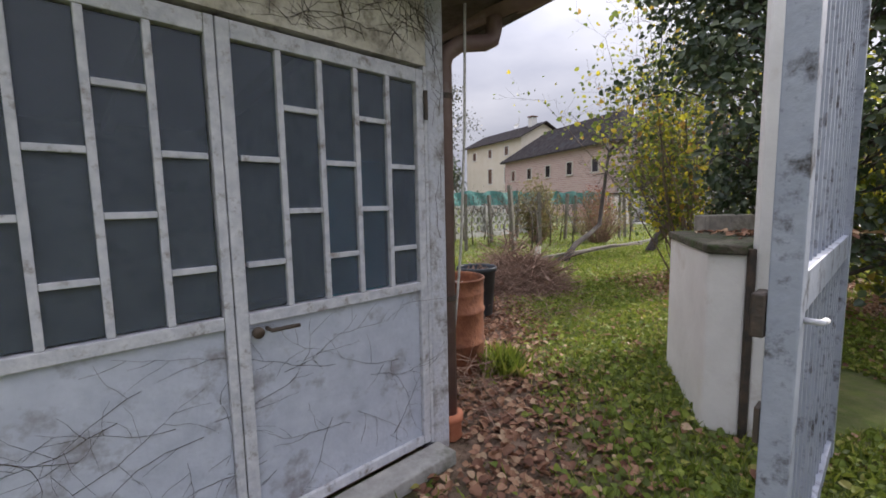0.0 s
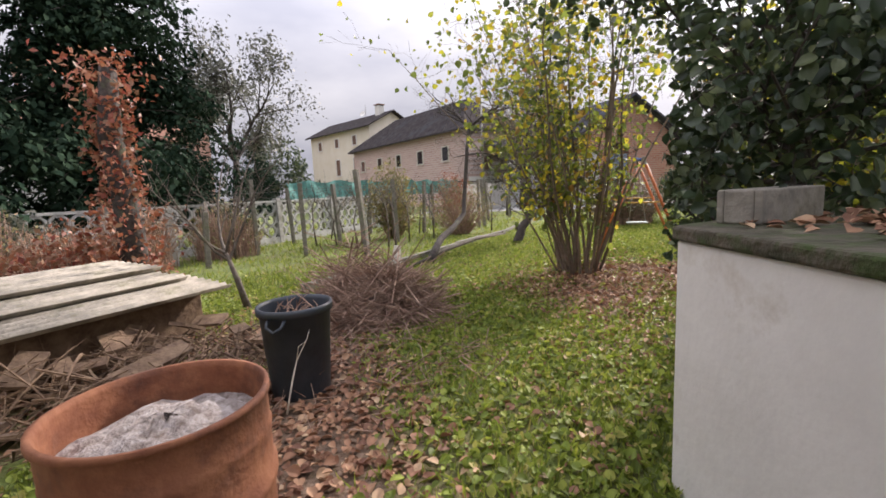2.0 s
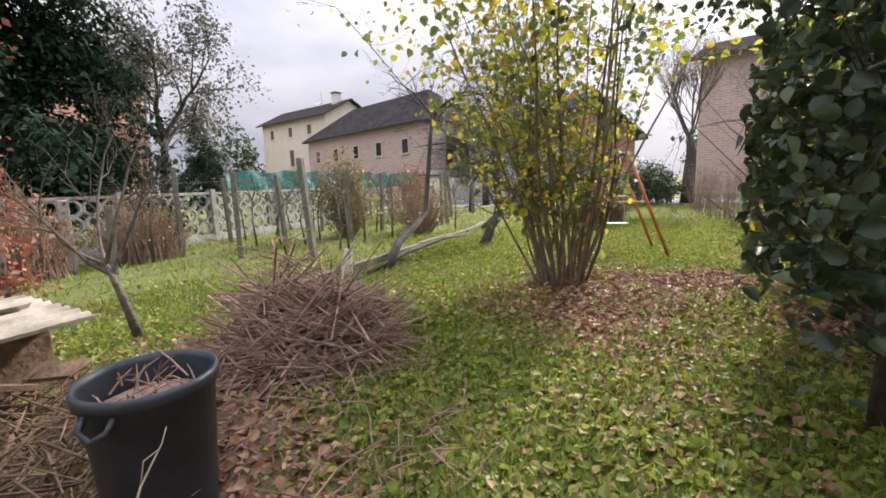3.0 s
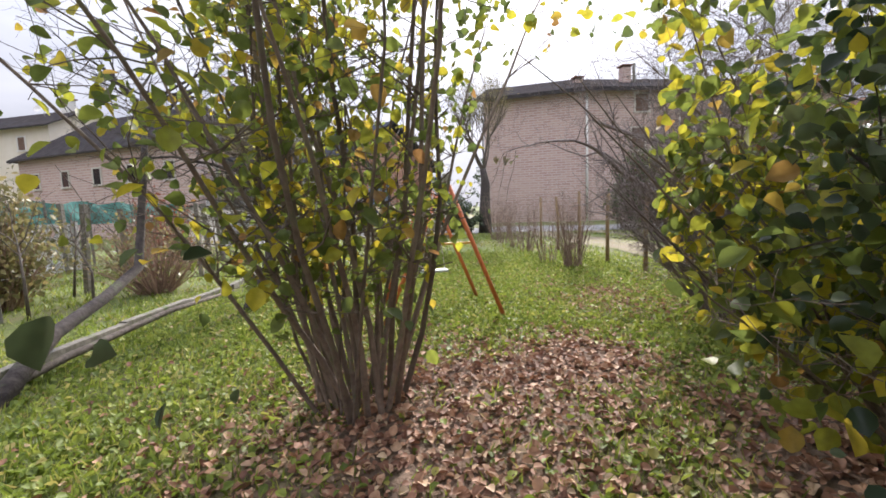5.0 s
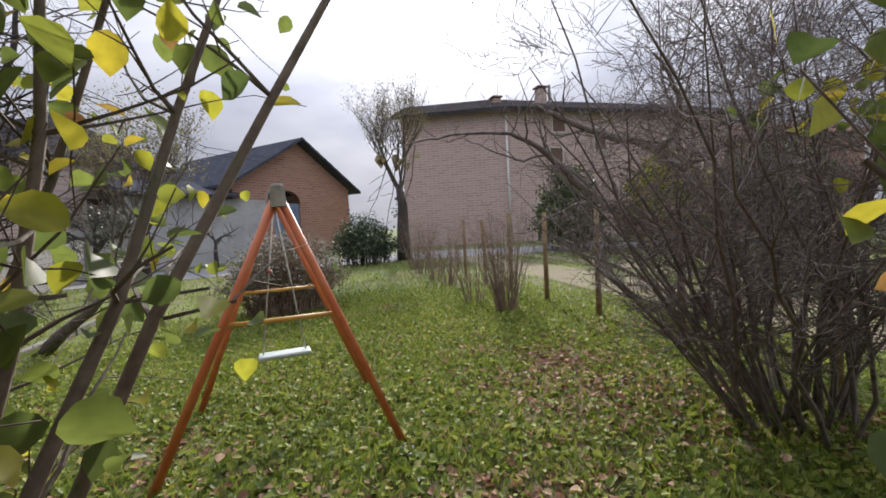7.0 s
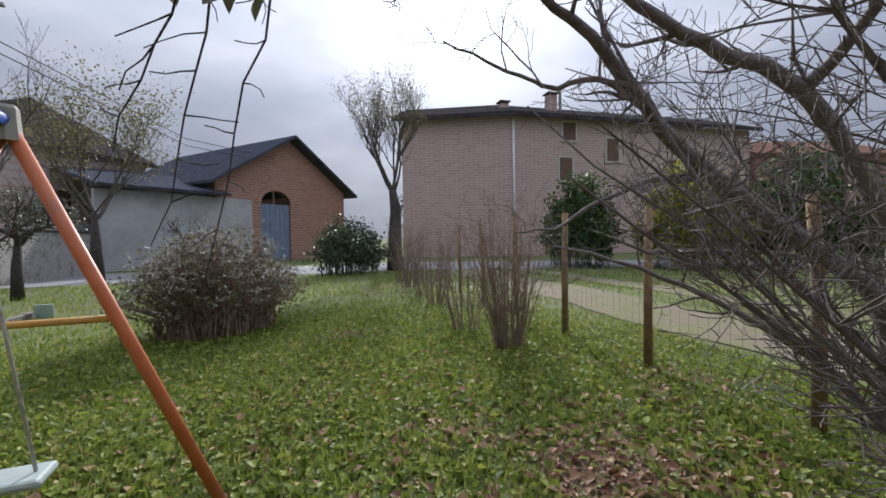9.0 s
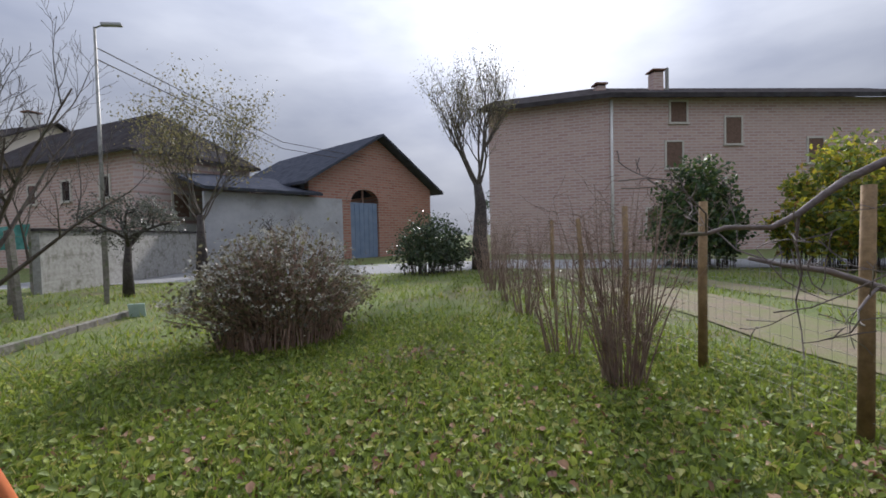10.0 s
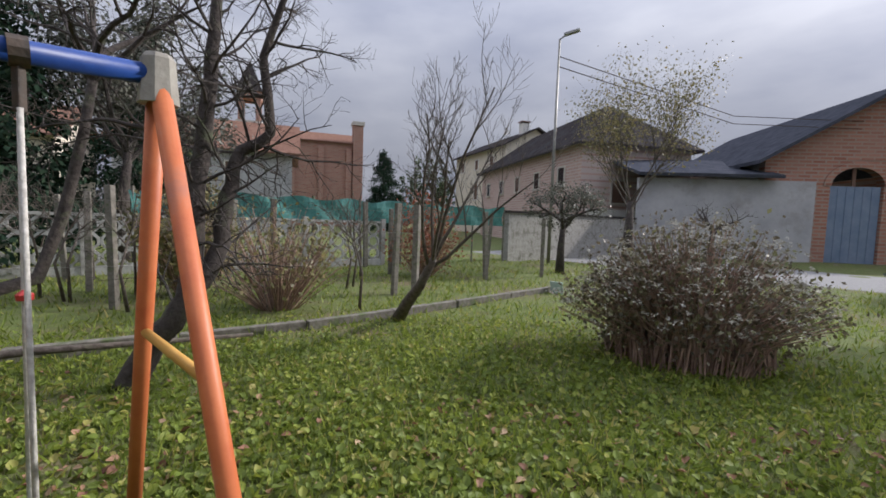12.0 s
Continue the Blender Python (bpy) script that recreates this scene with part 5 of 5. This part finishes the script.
part("hook", Geo().lathe([(0.031, -0.02), (0.04, -0.02), (0.04, 0.02), (0.031, 0.02)], 12), M["iron"], sw, "dark hanger clamp", m=Matrix.Translation(c) @ bar.to_track_quat("Z", "Y").to_matrix().to_4x4())
part("shackle", Geo().box(-0.011, -0.011, -0.15, 0.011, 0.011, -0.035), M["iron"], sw, "dark hanger bracket", bevel=0.004, m=Matrix.Translation(c))
for side in (-1, 1):
    q = c + across * side * 0.17
    q.z = 0.537
    top = c - Vector((0, 0, 0.14)) + across * side * 0.012
    part("rope", Geo().tube([top, top.lerp(q, 0.5), q], 0.0065, 8), M["rope"], sw, "grey swing rope", True)
k = (c - Vector((0, 0, 0.14))).lerp(c + across * 0.17 - Vector((0, 0, c.z - 0.537)), 0.42)
part("adjuster", Geo().lathe([(0.0, 0), (0.018, 0), (0.02, 0.015), (0.0, 0.032)], 10), M["red_plastic"], sw, "small red rope adjuster", m=pose(k.x, k.y, k.z))
part("seat", Geo().box(-0.21, -0.085, 0.5, 0.21, 0.085, 0.536), M["seat"], sw, "pale plastic swing seat", bevel=0.015, m=pose(c.x, c.y, 0, 0, 0, math.degrees(math.atan2(across.y, across.x))))

single("paper_scrap", Geo().box(-0.07, -0.05, 0.0, 0.07, 0.05, 0.012), M["grey_render"], "crumpled white paper scrap in the grass", "paper", bevel=0.004, m=pose(7.42, 8.3, 0.012, 4, 3, 30))

# ---- street lamp ----
lp = thing("street_lamp", pose(11.1, 24.6, 0), "tall thin grey street lamp above the garden wall", "street lamp")
part("pole", Geo().tube([(0, 0, -0.05), (0, 0, 4), (0, 0, 8.0)], [0.07, 0.055, 0.035], 10), M["wire"], lp, "", True)
part("arm", Geo().tube([(0, 0, 7.97), (0.12, -0.08, 8.05), (0.3, -0.2, 8.08)], 0.025, 8), M["wire"], lp, "", True)
part("lamp_head", Geo().box(0.0, -0.09, 0, 0.55, 0.09, 0.1), M["grey_render"], lp, "flat grey lamp head", bevel=0.03, m=pose(0.15, -0.1, 8.05, 0, -6, -30))


# ---- buildings ----
def oriented(p, q):
    """A frame at p whose x axis runs to q."""
    return pose(p[0], p[1], 0, 0, 0, math.degrees(math.atan2(q[1] - p[1], q[0] - p[0]))), math.hypot(q[0] - p[0], q[1] - p[1])


def window(b, x, z, w, h, wall_y=0.0, frame_m="stone", pane_m="dark_glass", side="front"):
    m = pose(0, wall_y, 0) if side == "front" else pose(wall_y, 0, 0, 0, 0, 90 if side == "right" else -90)
    win = part("window", Geo().box(x - w / 2, -0.03, z, x + w / 2, 0.02, z + h), M[pane_m], b, m=m)
    for a in ((x - w / 2 - 0.12, z - 0.1, x - w / 2, z + h + 0.12), (x + w / 2, z - 0.1, x + w / 2 + 0.12, z + h + 0.12)):
        part("jamb", Geo().box(a[0], -0.07, a[1], a[2], 0.0, a[3]), M[frame_m], win)
    part("sill", Geo().box(x - w / 2 - 0.16, -0.12, z - 0.12, x + w / 2 + 0.16, 0.0, z - 0.002), M[frame_m], win)
    part("lintel", Geo().box(x - w / 2 - 0.001, -0.07, z + h, x + w / 2 + 0.001, 0.0, z + h + 0.12), M[frame_m], win)
    return win


def house(name, p, q, depth, eave, ridge, wall_m, roof_m, label, hip=0.0, over=0.5, gable=True):
    """A block whose front runs from p to q (seen from outside: x to the right), roof ridge along the front."""
    m, L = oriented(p, q)
    b = thing(name, m, label, "building")
    g = Geo().box(0, 0, -0.1, L, depth, eave)
    if not hip:
        i = len(g.v)
        g.v += [(0, 0, eave), (0, depth, eave), (0, depth / 2, ridge), (L, 0, eave), (L, depth, eave), (L, depth / 2, ridge)]
        g.f += [(i, i + 2, i + 1), (i + 3, i + 4, i + 5)]
    part("wall", g, M[wall_m], b)
    o, s = over, (ridge - eave) / (depth / 2)
    ze = eave - o * s + 0.05
    g = Geo()
    e = hip if hip else -o
    lo = [(-o, -o, ze), (L + o, -o, ze), (L + o, depth + o, ze), (-o, depth + o, ze)]
    hi = [(e, depth / 2, ridge + 0.05), (L - e, depth / 2, ridge + 0.05)]
    g.v = lo + hi + [(x, y, z + 0.14) for x, y, z in lo + hi]
    for a in (0, 6):
        fs = [(a + 0, a + 1, a + 5, a + 4), (a + 2, a + 3, a + 4, a + 5), (a + 1, a + 2, a + 5), (a + 3, a + 0, a + 4)]
        if not hip:
            fs = fs[:2]
        g.f += fs if a else [tuple(reversed(f)) for f in fs]
    g.f += [(0, 1, 7, 6), (2, 3, 9, 8)]
    if hip:
        g.f += [(1, 2, 8, 7), (3, 0, 6, 9)]
    else:
        g.f += [(0, 6, 10, 4), (3, 4, 10, 9), (1, 5, 11, 7), (2, 8, 11, 5)]
    part("roof", g, M[roof_m], b)
    return b, L


def chimney(b, x, y, z, h, w=0.5, material="pale_brick"):
    c = part("chimney", Geo().box(x - w / 2, y - w / 2, z, x + w / 2, y + w / 2, z + h), M[material], b)
    part("chimney_cap", Geo().box(x - w / 2 - 0.12, y - w / 2 - 0.12, z + h + 0.1, x + w / 2 + 0.12, y + w / 2 + 0.12, z + h + 0.2), M["roof_red"], c)
    part("chimney_vent", Geo().box(x - w / 2 + 0.05, y - w / 2 + 0.05, z + h, x + w / 2 - 0.05, y + w / 2 - 0.05, z + h + 0.1), M["iron"], c)


# pale brick farmhouse: two wings meeting at a blunt corner
C0, C1, C2 = Vector((32.9, 25.4)), Vector((35.8, 18.1)), Vector((51.2, 2.8))
m4, LN = oriented(C1, C2)
b = thing("farmhouse", m4, "long pale brick farmhouse with shuttered windows", "building")
inv = m4.inverted()
EV2, RG2, DP = 9.9, 11.7, 9.0


def local(x, y, z):
    return tuple(inv @ Vector((x, y, z)))


d0, d1 = (C1 - C0).normalized(), (C2 - C1).normalized()
n0, n1 = Vector((-d0.y, d0.x)), Vector((-d1.y, d1.x))
nm = (n0 + n1) / (1 + n0.dot(n1))
rows = []
for o, z in ((0.0, -0.1), (0.0, EV2), (DP, EV2), (DP, -0.1)):
    rows.append([local(*(C0 + n0 * o), z), local(*(C1 + nm * o), z), local(*(C2 + n1 * o), z)])
for k in (0, 1):
    g = Geo()
    g.v = [r[k + j] for j in (0, 1) for r in rows]
    g.f = [(0, 4, 5, 1), (2, 6, 7, 3), (1, 5, 6, 2), (0, 1, 2, 3), (4, 7, 6, 5)]
    part("wall", g, M["pale_brick"], b)
    prof = [(-0.7, EV2 - 0.2), (DP / 2, RG2), (DP + 0.7, EV2 - 0.2)]
    g = Geo()
    for e0, d in ((C0 - d0 * 0.6, 0), (C1, 1), (C2 + d1 * 0.6, 2)):
        if d in (k, k + 1):
            nn = (n0, nm, n1)[d]
            g.v += [local(*(e0 + nn * o), z + h) for h in (0, 0.3) for o, z in prof]
    g.f = [(3, 9, 10, 4), (4, 10, 11, 5), (0, 1, 7, 6), (1, 2, 8, 7), (0, 6, 9, 3), (2, 5, 11, 8), (0, 3, 4, 1), (1, 4, 5, 2), (6, 7, 10, 9), (7, 8, 11, 10)]
    part("roof", g, M["roof_grey"], b)
for x, z, h in ((4.3, 5.4, 1.65), (4.6, 8.3, 1.3), (8.3, 6.9, 1.7), (14.0, 5.6, 1.6)):
    window(b, x, z, 1.05, h, 0.0, "stone", "shutter")
for x in (3.0, 7.2, 13.0):
    window(b, x, 1.2, 1.05, 1.6, 0.0, "stone", "shutter")
chimney(b, 4.4, 2.2, 10.6, 1.6, 0.7)
chimney(b, 0.4, 2.2, 10.6, 0.7, 0.6)
part("flue", Geo().tube([(5.2, 2.2, 10.6), (5.2, 2.2, 12.6)], 0.12, 8), M["wire"], b, "thin metal flue")
part("downpipe", Geo().tube([(0.12, -0.12, 0), (0.12, -0.12, 9.7)], 0.09, 8), M["white_render"], b, "pale downpipe at the corner", True)
house("farm_annex", (51.6, 2.3), (58.5, -8), 9, 8.0, 9.8, "red_brick", "roof_red", "lower brick annex with a red tile roof", 0, 0.5)

# barn with the arched gate
b = thing("barn", pose(22.3, 31.3, 0), "brick barn with a dark roof and arched blue gate", "building")
W, D, EV, RG = 10.8, 13.0, 5.0, 8.25
for a in ((0, 0, -0.1, 3.05, 0.45, EV), (5.45, 0, -0.1, W, 0.45, EV), (0, D - 0.4, -0.1, W, D, 3.4), (W - 0.4, 0.451, -0.1, W, D - 0.401, EV)):
    part("wall", Geo().box(*a), M["red_brick"], b)
g = Geo()
g.v += [(0, y, EV) for y in (0, 0.45)] + [(W, y, EV) for y in (0, 0.45)] + [(W / 2, y, RG) for y in (0, 0.45)]
i = len(g.v) - 6
g.f += [(i, i + 2, i + 4), (i + 1, i + 5, i + 3), (i, i + 1, i + 3, i + 2)]
part("gable", g, M["red_brick"], b)
part("side_wall", Geo().box(-0.02, 0.452, -0.1, 0.38, D - 0.402, EV - 0.1), M["grey_render"], b, "grey plastered side wall")
part("front_plaster", Geo().box(-6.0, -0.3, -0.1, 2.2, -0.02, 3.9), M["grey_render"], b, "grey plastered yard wall beside the gate")
g = Geo()
ze = EV - 0.35
g.v = [(-0.7, -0.8, ze), (W / 2, -0.8, RG + 0.06), (W + 0.7, -0.8, ze), (-0.7, D + 0.5, ze), (W / 2, D + 0.5, RG + 0.06), (W + 0.7, D + 0.5, ze)]
g.v += [(x, y, z + 0.18) for x, y, z in g.v]
g.f = [(0, 1, 4, 3), (1, 2, 5, 4), (6, 9, 10, 7), (7, 10, 11, 8), (0, 6, 7, 1), (1, 7, 8, 2), (0, 3, 9, 6), (2, 8, 11, 5), (3, 4, 10, 9), (4, 5, 11, 10)]
part("roof", g, M["roof_dark"], b, "dark slate roof")
part("lean_to_roof", Geo().box(0, 0, 0, 6.6, 6.2, 0.16), M["roof_dark"], b, "dark lean-to roof", m=pose(-6.2, -0.9, 3.95, 14, 0, 0))
gt = part("gate", Geo().box(3.1, 0.12, 0.0, 5.4, 0.2, 3.75), M["gate_blue"], b, "blue-grey wooden barn gate")
for k in range(1, 6):
    part("gate_board", Geo().box(3.1 + k * 0.383 - 0.012, 0.095, 0.05, 3.1 + k * 0.383 + 0.012, 0.119, 3.7), M["gate_blue"], gt)
g = Geo()
for k in range(13):
    t = math.pi * k / 12
    for r in (1.2, 1.55):
        for y in (-0.06, 0.3):
            g.v.append((4.25 - r * math.cos(t), y, 3.75 + 0.75 * r * math.sin(t)))
for k in range(12):
    a, c4 = 4 * k, 4 * k + 4
    g.f += [(a, a + 2, c4 + 2, c4), (a + 1, c4 + 1, c4 + 3, a + 3), (a, c4, c4 + 1, a + 1), (a + 2, a + 3, c4 + 3, c4 + 2)]
part("arch", g, M["red_brick"], b, "brick gate arch")
for sd in (-1, 1):
    g = Geo()
    for k in range(7):
        t = math.pi / 2 * k / 6
        x, z = 4.25 + sd * 1.2 * math.cos(t), 3.75 + 0.9 * math.sin(t)
        g.v += [(x, 0.02, z), (x, 0.4, z), (x, 0.02, EV), (x, 0.4, EV)]
    for k in range(6):
        a = 4 * k
        g.f += [(a, a + 4, a + 6, a + 2), (a + 1, a + 3, a + 7, a + 5), (a, a + 1, a + 5, a + 4)]
    part("spandrel", g, M["red_brick"], b)
part("transom_post", Geo().box(4.1, 0.13, 3.751, 4.26, 0.19, 4.63), M["shutter"], b)

# hipped farm building and cream house behind it
b, L = house("farm_building", (8.3, 53.0), (14.2, 34.5), 7.4, 6.4, 9.3, "pale_brick", "roof_grey", "long brick farm building with a grey hipped roof", 3.5, 0.5)
for k in range(5):
    window(b, 2.2 + k * 3.7, 3.9, 0.8, 1.1, 0.0, "stone", "dark_glass")
window(b, 2.5, 2.8, 0.9, 1.3, L, "stone", "shutter", "right")
part("plaster_band", Geo().box(L + 0.002, 0.4, 0, L + 0.03, 7.0, 2.4), M["white_render"], b, "white plastered lower wall")
b, L = house("cream_house", (4.6, 67.0), (10.6, 54.6), 7.0, 9.6, 11.4, "cream", "roof_grey", "cream two-storey house with a tiled roof", 0, 0.6)
for x in (2.4, 6.6, 10.6):
    window(b, x, 7.6, 0.8, 1.1, 0.0, "white_render", "shutter")
for x in (6.6, 10.6):
    window(b, x, 4.0, 0.9, 2.0, 0.0, "white_render", "shutter")
window(b, 2.6, 6.6, 0.9, 1.3, L, "white_render", "shutter", "right")
chimney(b, L - 1.6, 3.0, 10.6, 1.7, 0.8, "white_render")
part("satellite_dish", Geo().lathe([(0.0, 0.0), (0.25, 0.04), (0.4, 0.12), (0.38, 0.13), (0.0, 0.02)], 14), M["white_render"], b, m=pose(L - 4.0, 2.2, 11.6, 60, 0, 20))
part("aerial", Geo().tube([(L - 4.0, 2.6, 10.2), (L - 4.0, 2.6, 12.8)], 0.03, 5), M["wire"], b)

# church with belfry, and the house before it
b, L = house("church", (-21, 60.5), (-9.0, 66.2), 12, 11.2, 13.2, "red_brick", "roof_red", "red brick church nave with a tiled roof", 0, 0.4)
for k in range(4):
    part("buttress", Geo().box(1.0 + k * 3.6, -0.5, 0, 1.7 + k * 3.6, 0.0, 10.4), M["red_brick"], b)
part("corner_pier", Geo().box(L - 0.6, -0.7, 0, L + 0.7, 0.8, 13.6), M["red_brick"], b, "brick corner pier")
part("pier_cap", Geo().box(L - 0.75, -0.85, 13.6, L + 0.85, 0.95, 14.1), M["stone"], b)
b = thing("belfry", pose(-28.5, 73.5, 0, 0, 0, 25), "slim brick church belfry with a dark spire", "tower")
g = Geo().box(-1.6, -1.6, 0, 1.6, 1.6, 15.5)
for sx in (-1.25, 1.25):
    for sy in (-1.25, 1.25):
        g.box(sx - 0.35, sy - 0.35, 15.5, sx + 0.35, sy + 0.35, 18.8)
g.box(-1.7, -1.7, 18.8, 1.7, 1.7, 20.0)
part("shaft", g, M["red_brick"], b)
part("cornice", Geo().box(-1.9, -1.9, 15.1, 1.9, 1.9, 15.49), M["stone"], b)
g = Geo()
g.v = [(-1.9, -1.9, 20), (1.9, -1.9, 20), (1.9, 1.9, 20), (-1.9, 1.9, 20), (0, 0, 25)]
g.f = [(0, 1, 4), (1, 2, 4), (2, 3, 4), (3, 0, 4), (3, 2, 1, 0)]
part("spire", g, M["roof_grey"], b, "dark pointed spire")
b, L = house("village_house", (-17, 36.0), (-6.4, 41.0), 8, 6.3, 8.8, "grey_render", "roof_red", "plain rendered house with a tiled roof", 0, 0.6)
for x in (3.0, 7.5):
    window(b, x, 3.9, 0.9, 1.3, 0.0, "white_render", "shutter")
house("village_house", (-30, 26.0), (-18, 33.0), 8, 6.0, 8.2, "cream", "roof_red", "cream house beyond the dark conifers", 0, 0.6)

# boundary wall between garden and lane
b = thing("garden_wall", oriented((9.6, 24.4), (16.2, 30.9))[0], "grey rendered garden wall with a dark coping", "wall", kind="structure")
LW = oriented((9.6, 24.4), (16.2, 30.9))[1]
part("wall", Geo().box(0, 0, -0.05, LW, 0.25, 1.8), M["concrete"], b)
part("coping", Geo().box(-0.05, -0.06, 1.801, LW + 0.05, 0.31, 1.88), M["roof_grey"], b)
g = Geo()
for k in (0, 0.35):
    g.tube([(11.1, 24.6, 7.4 - k), (20, 30, 6.7 - k), (30, 32, 6.9 - k)], 0.018, 4, False)
single("overhead_cable", g, M["iron"], "dark overhead cables to the barn", "cable")

# far trees closing the horizon
for k, (x, y, s) in enumerate([(-18, 24, 1.2), (-14, 46, 1.3), (0, 70, 1.5), (-25, 10, 1.3), (30, 62, 1.5), (50, -12, 1.6), (24, -8, 1.4), (-9, 3, 0.9), (60, 40, 1.6)]):
    mound("far_tree", x, y, 3.2 * s, 3.2 * s, 6.5 * s, 5000, 300 + k, "grey_leaf" if k % 2 else "evergreen", 0.35, "large tree beyond the garden", 80, "bark_dark")

# ---- ground cover ----
nr = np.random.default_rng(2024)


def spots(count, x0, x1, y0, y1, keep):
    p = np.stack([nr.uniform(x0, x1, count), nr.uniform(y0, y1, count)], 1)
    return p[nr.random(len(p)) < keep(p[:, 0], p[:, 1])]


def inside_things(x, y):
    u = (x + 0.126) * 0.731 + (y - 2.343) * 0.682
    v = -(x + 0.126) * 0.682 + (y - 2.343) * 0.731
    shed = (u < 0.3) & (v > -0.18)
    well = (x > 1.72) & (x < 3.5) & (y > 2.5) & (y < 3.75) & ((x - 1.66) * 1.09 - (y - 2.62) * 0.36 > 0)
    barrel = np.hypot(x - 0.085, y - 3.76) < 0.3
    binn = np.hypot(x - 0.47, y - 5.55) < 0.22
    return shed | well | barrel | binn


def near_keep(x, y):
    d = trail_dist(x, y)
    f = fence_side(x, y)
    return (1 - bare(x, y)) * np.clip(1.5 - d / 4.5, 0, 1) * (f < 1.3) * ~inside_things(x, y)


def lift(p):
    z = 0.018 * wave(p[:, 0] * 0.9, p[:, 1] * 0.9)
    return np.column_stack([p, np.where(fence_side(p[:, 0], p[:, 1]) > 0.4, -0.012 + 0.3 * z, z) - 0.004])


p = lift(spots(420000, -1, 15, -1, 15, near_keep))
tagged(new("grass", leaves("grass", p, 0.07, M["grass"], "blade", 5, size_var=0.6)), "short green grass of the lawn", "grass", kind="stuff")
p = lift(spots(170000, -1, 14, -1, 15, near_keep))
p[:, 2] += 0.012 + 0.03 * nr.random(len(p))
tagged(new("clover", leaves("clover", p, 0.045, M["grass"], "round", 6, flat=1.2, size_var=0.5)), "low clover and broad-leaved weeds in the lawn", "weeds", kind="stuff")
p = lift(spots(200000, -8, 26, -3, 27, lambda x, y: np.clip((trail_dist(x, y) - 2.5) / 3, 0, 1) * np.clip(1.4 - trail_dist(x, y) / 16, 0, 1) * (1 - 0.8 * bare(x, y)) * ((fence_side(x, y) < 1.4) | ((fence_side(x, y) > 3.35) & (fence_side(x, y) < 4.35)) | (fence_side(x, y) > 5.3)) * (0.4 + 0.6 * (wave(x, y) > -0.2)) * ~inside_things(x, y) * ((x - 8) * 0.604 + (y - 28.5) * 0.797 < -0.2)))
tagged(new("far_grass", leaves("far_grass", p, 0.10, M["grass"], "blade", 7, size_var=0.6)), "longer grass farther across the garden", "grass", kind="stuff")
p = lift(spots(150000, -3, 12, -0.5, 12, lambda x, y: (0.07 + 0.75 * bare(x, y) ** 1.4) * np.clip(1.5 - trail_dist(x, y) / 3.5, 0, 1) * ~inside_things(x, y)))
p[:, 2] += 0.01 + 0.02 * nr.random(len(p))
tagged(new("fallen_leaves", leaves("fallen_leaves", p, 0.048, M["dead_leaf"], "round", 8, flat=2.2, size_var=0.55, fold=0.3)), "brown fallen leaves on the ground", "leaves", kind="stuff")
q = nr.random((260, 2))
c = np.column_stack([nr.normal(2.65, 0.35, 260), nr.normal(3.2, 0.25, 260), np.full(260, 1.222)])
c = c[(c[:, 0] > 2.05) & (c[:, 0] < 3.3) & (c[:, 1] > 2.85) & (c[:, 1] < 3.6)]
tagged(new("leaves_on_wall", leaves("leaves_on_wall", c, 0.05, M["dead_leaf"], "round", 9, flat=3)), "fallen leaves on the mossy slab", "leaves", kind="stuff")
# tuft by the barrel
c = np.column_stack([nr.normal(0.52, 0.07, 500), nr.normal(3.62, 0.08, 500), np.zeros(500)])
tagged(new("grass_tuft", leaves("grass_tuft", c, 0.2, M["grass"], "blade", 10, size_var=0.5)), "bright tuft of long grass beside the barrel", "grass")
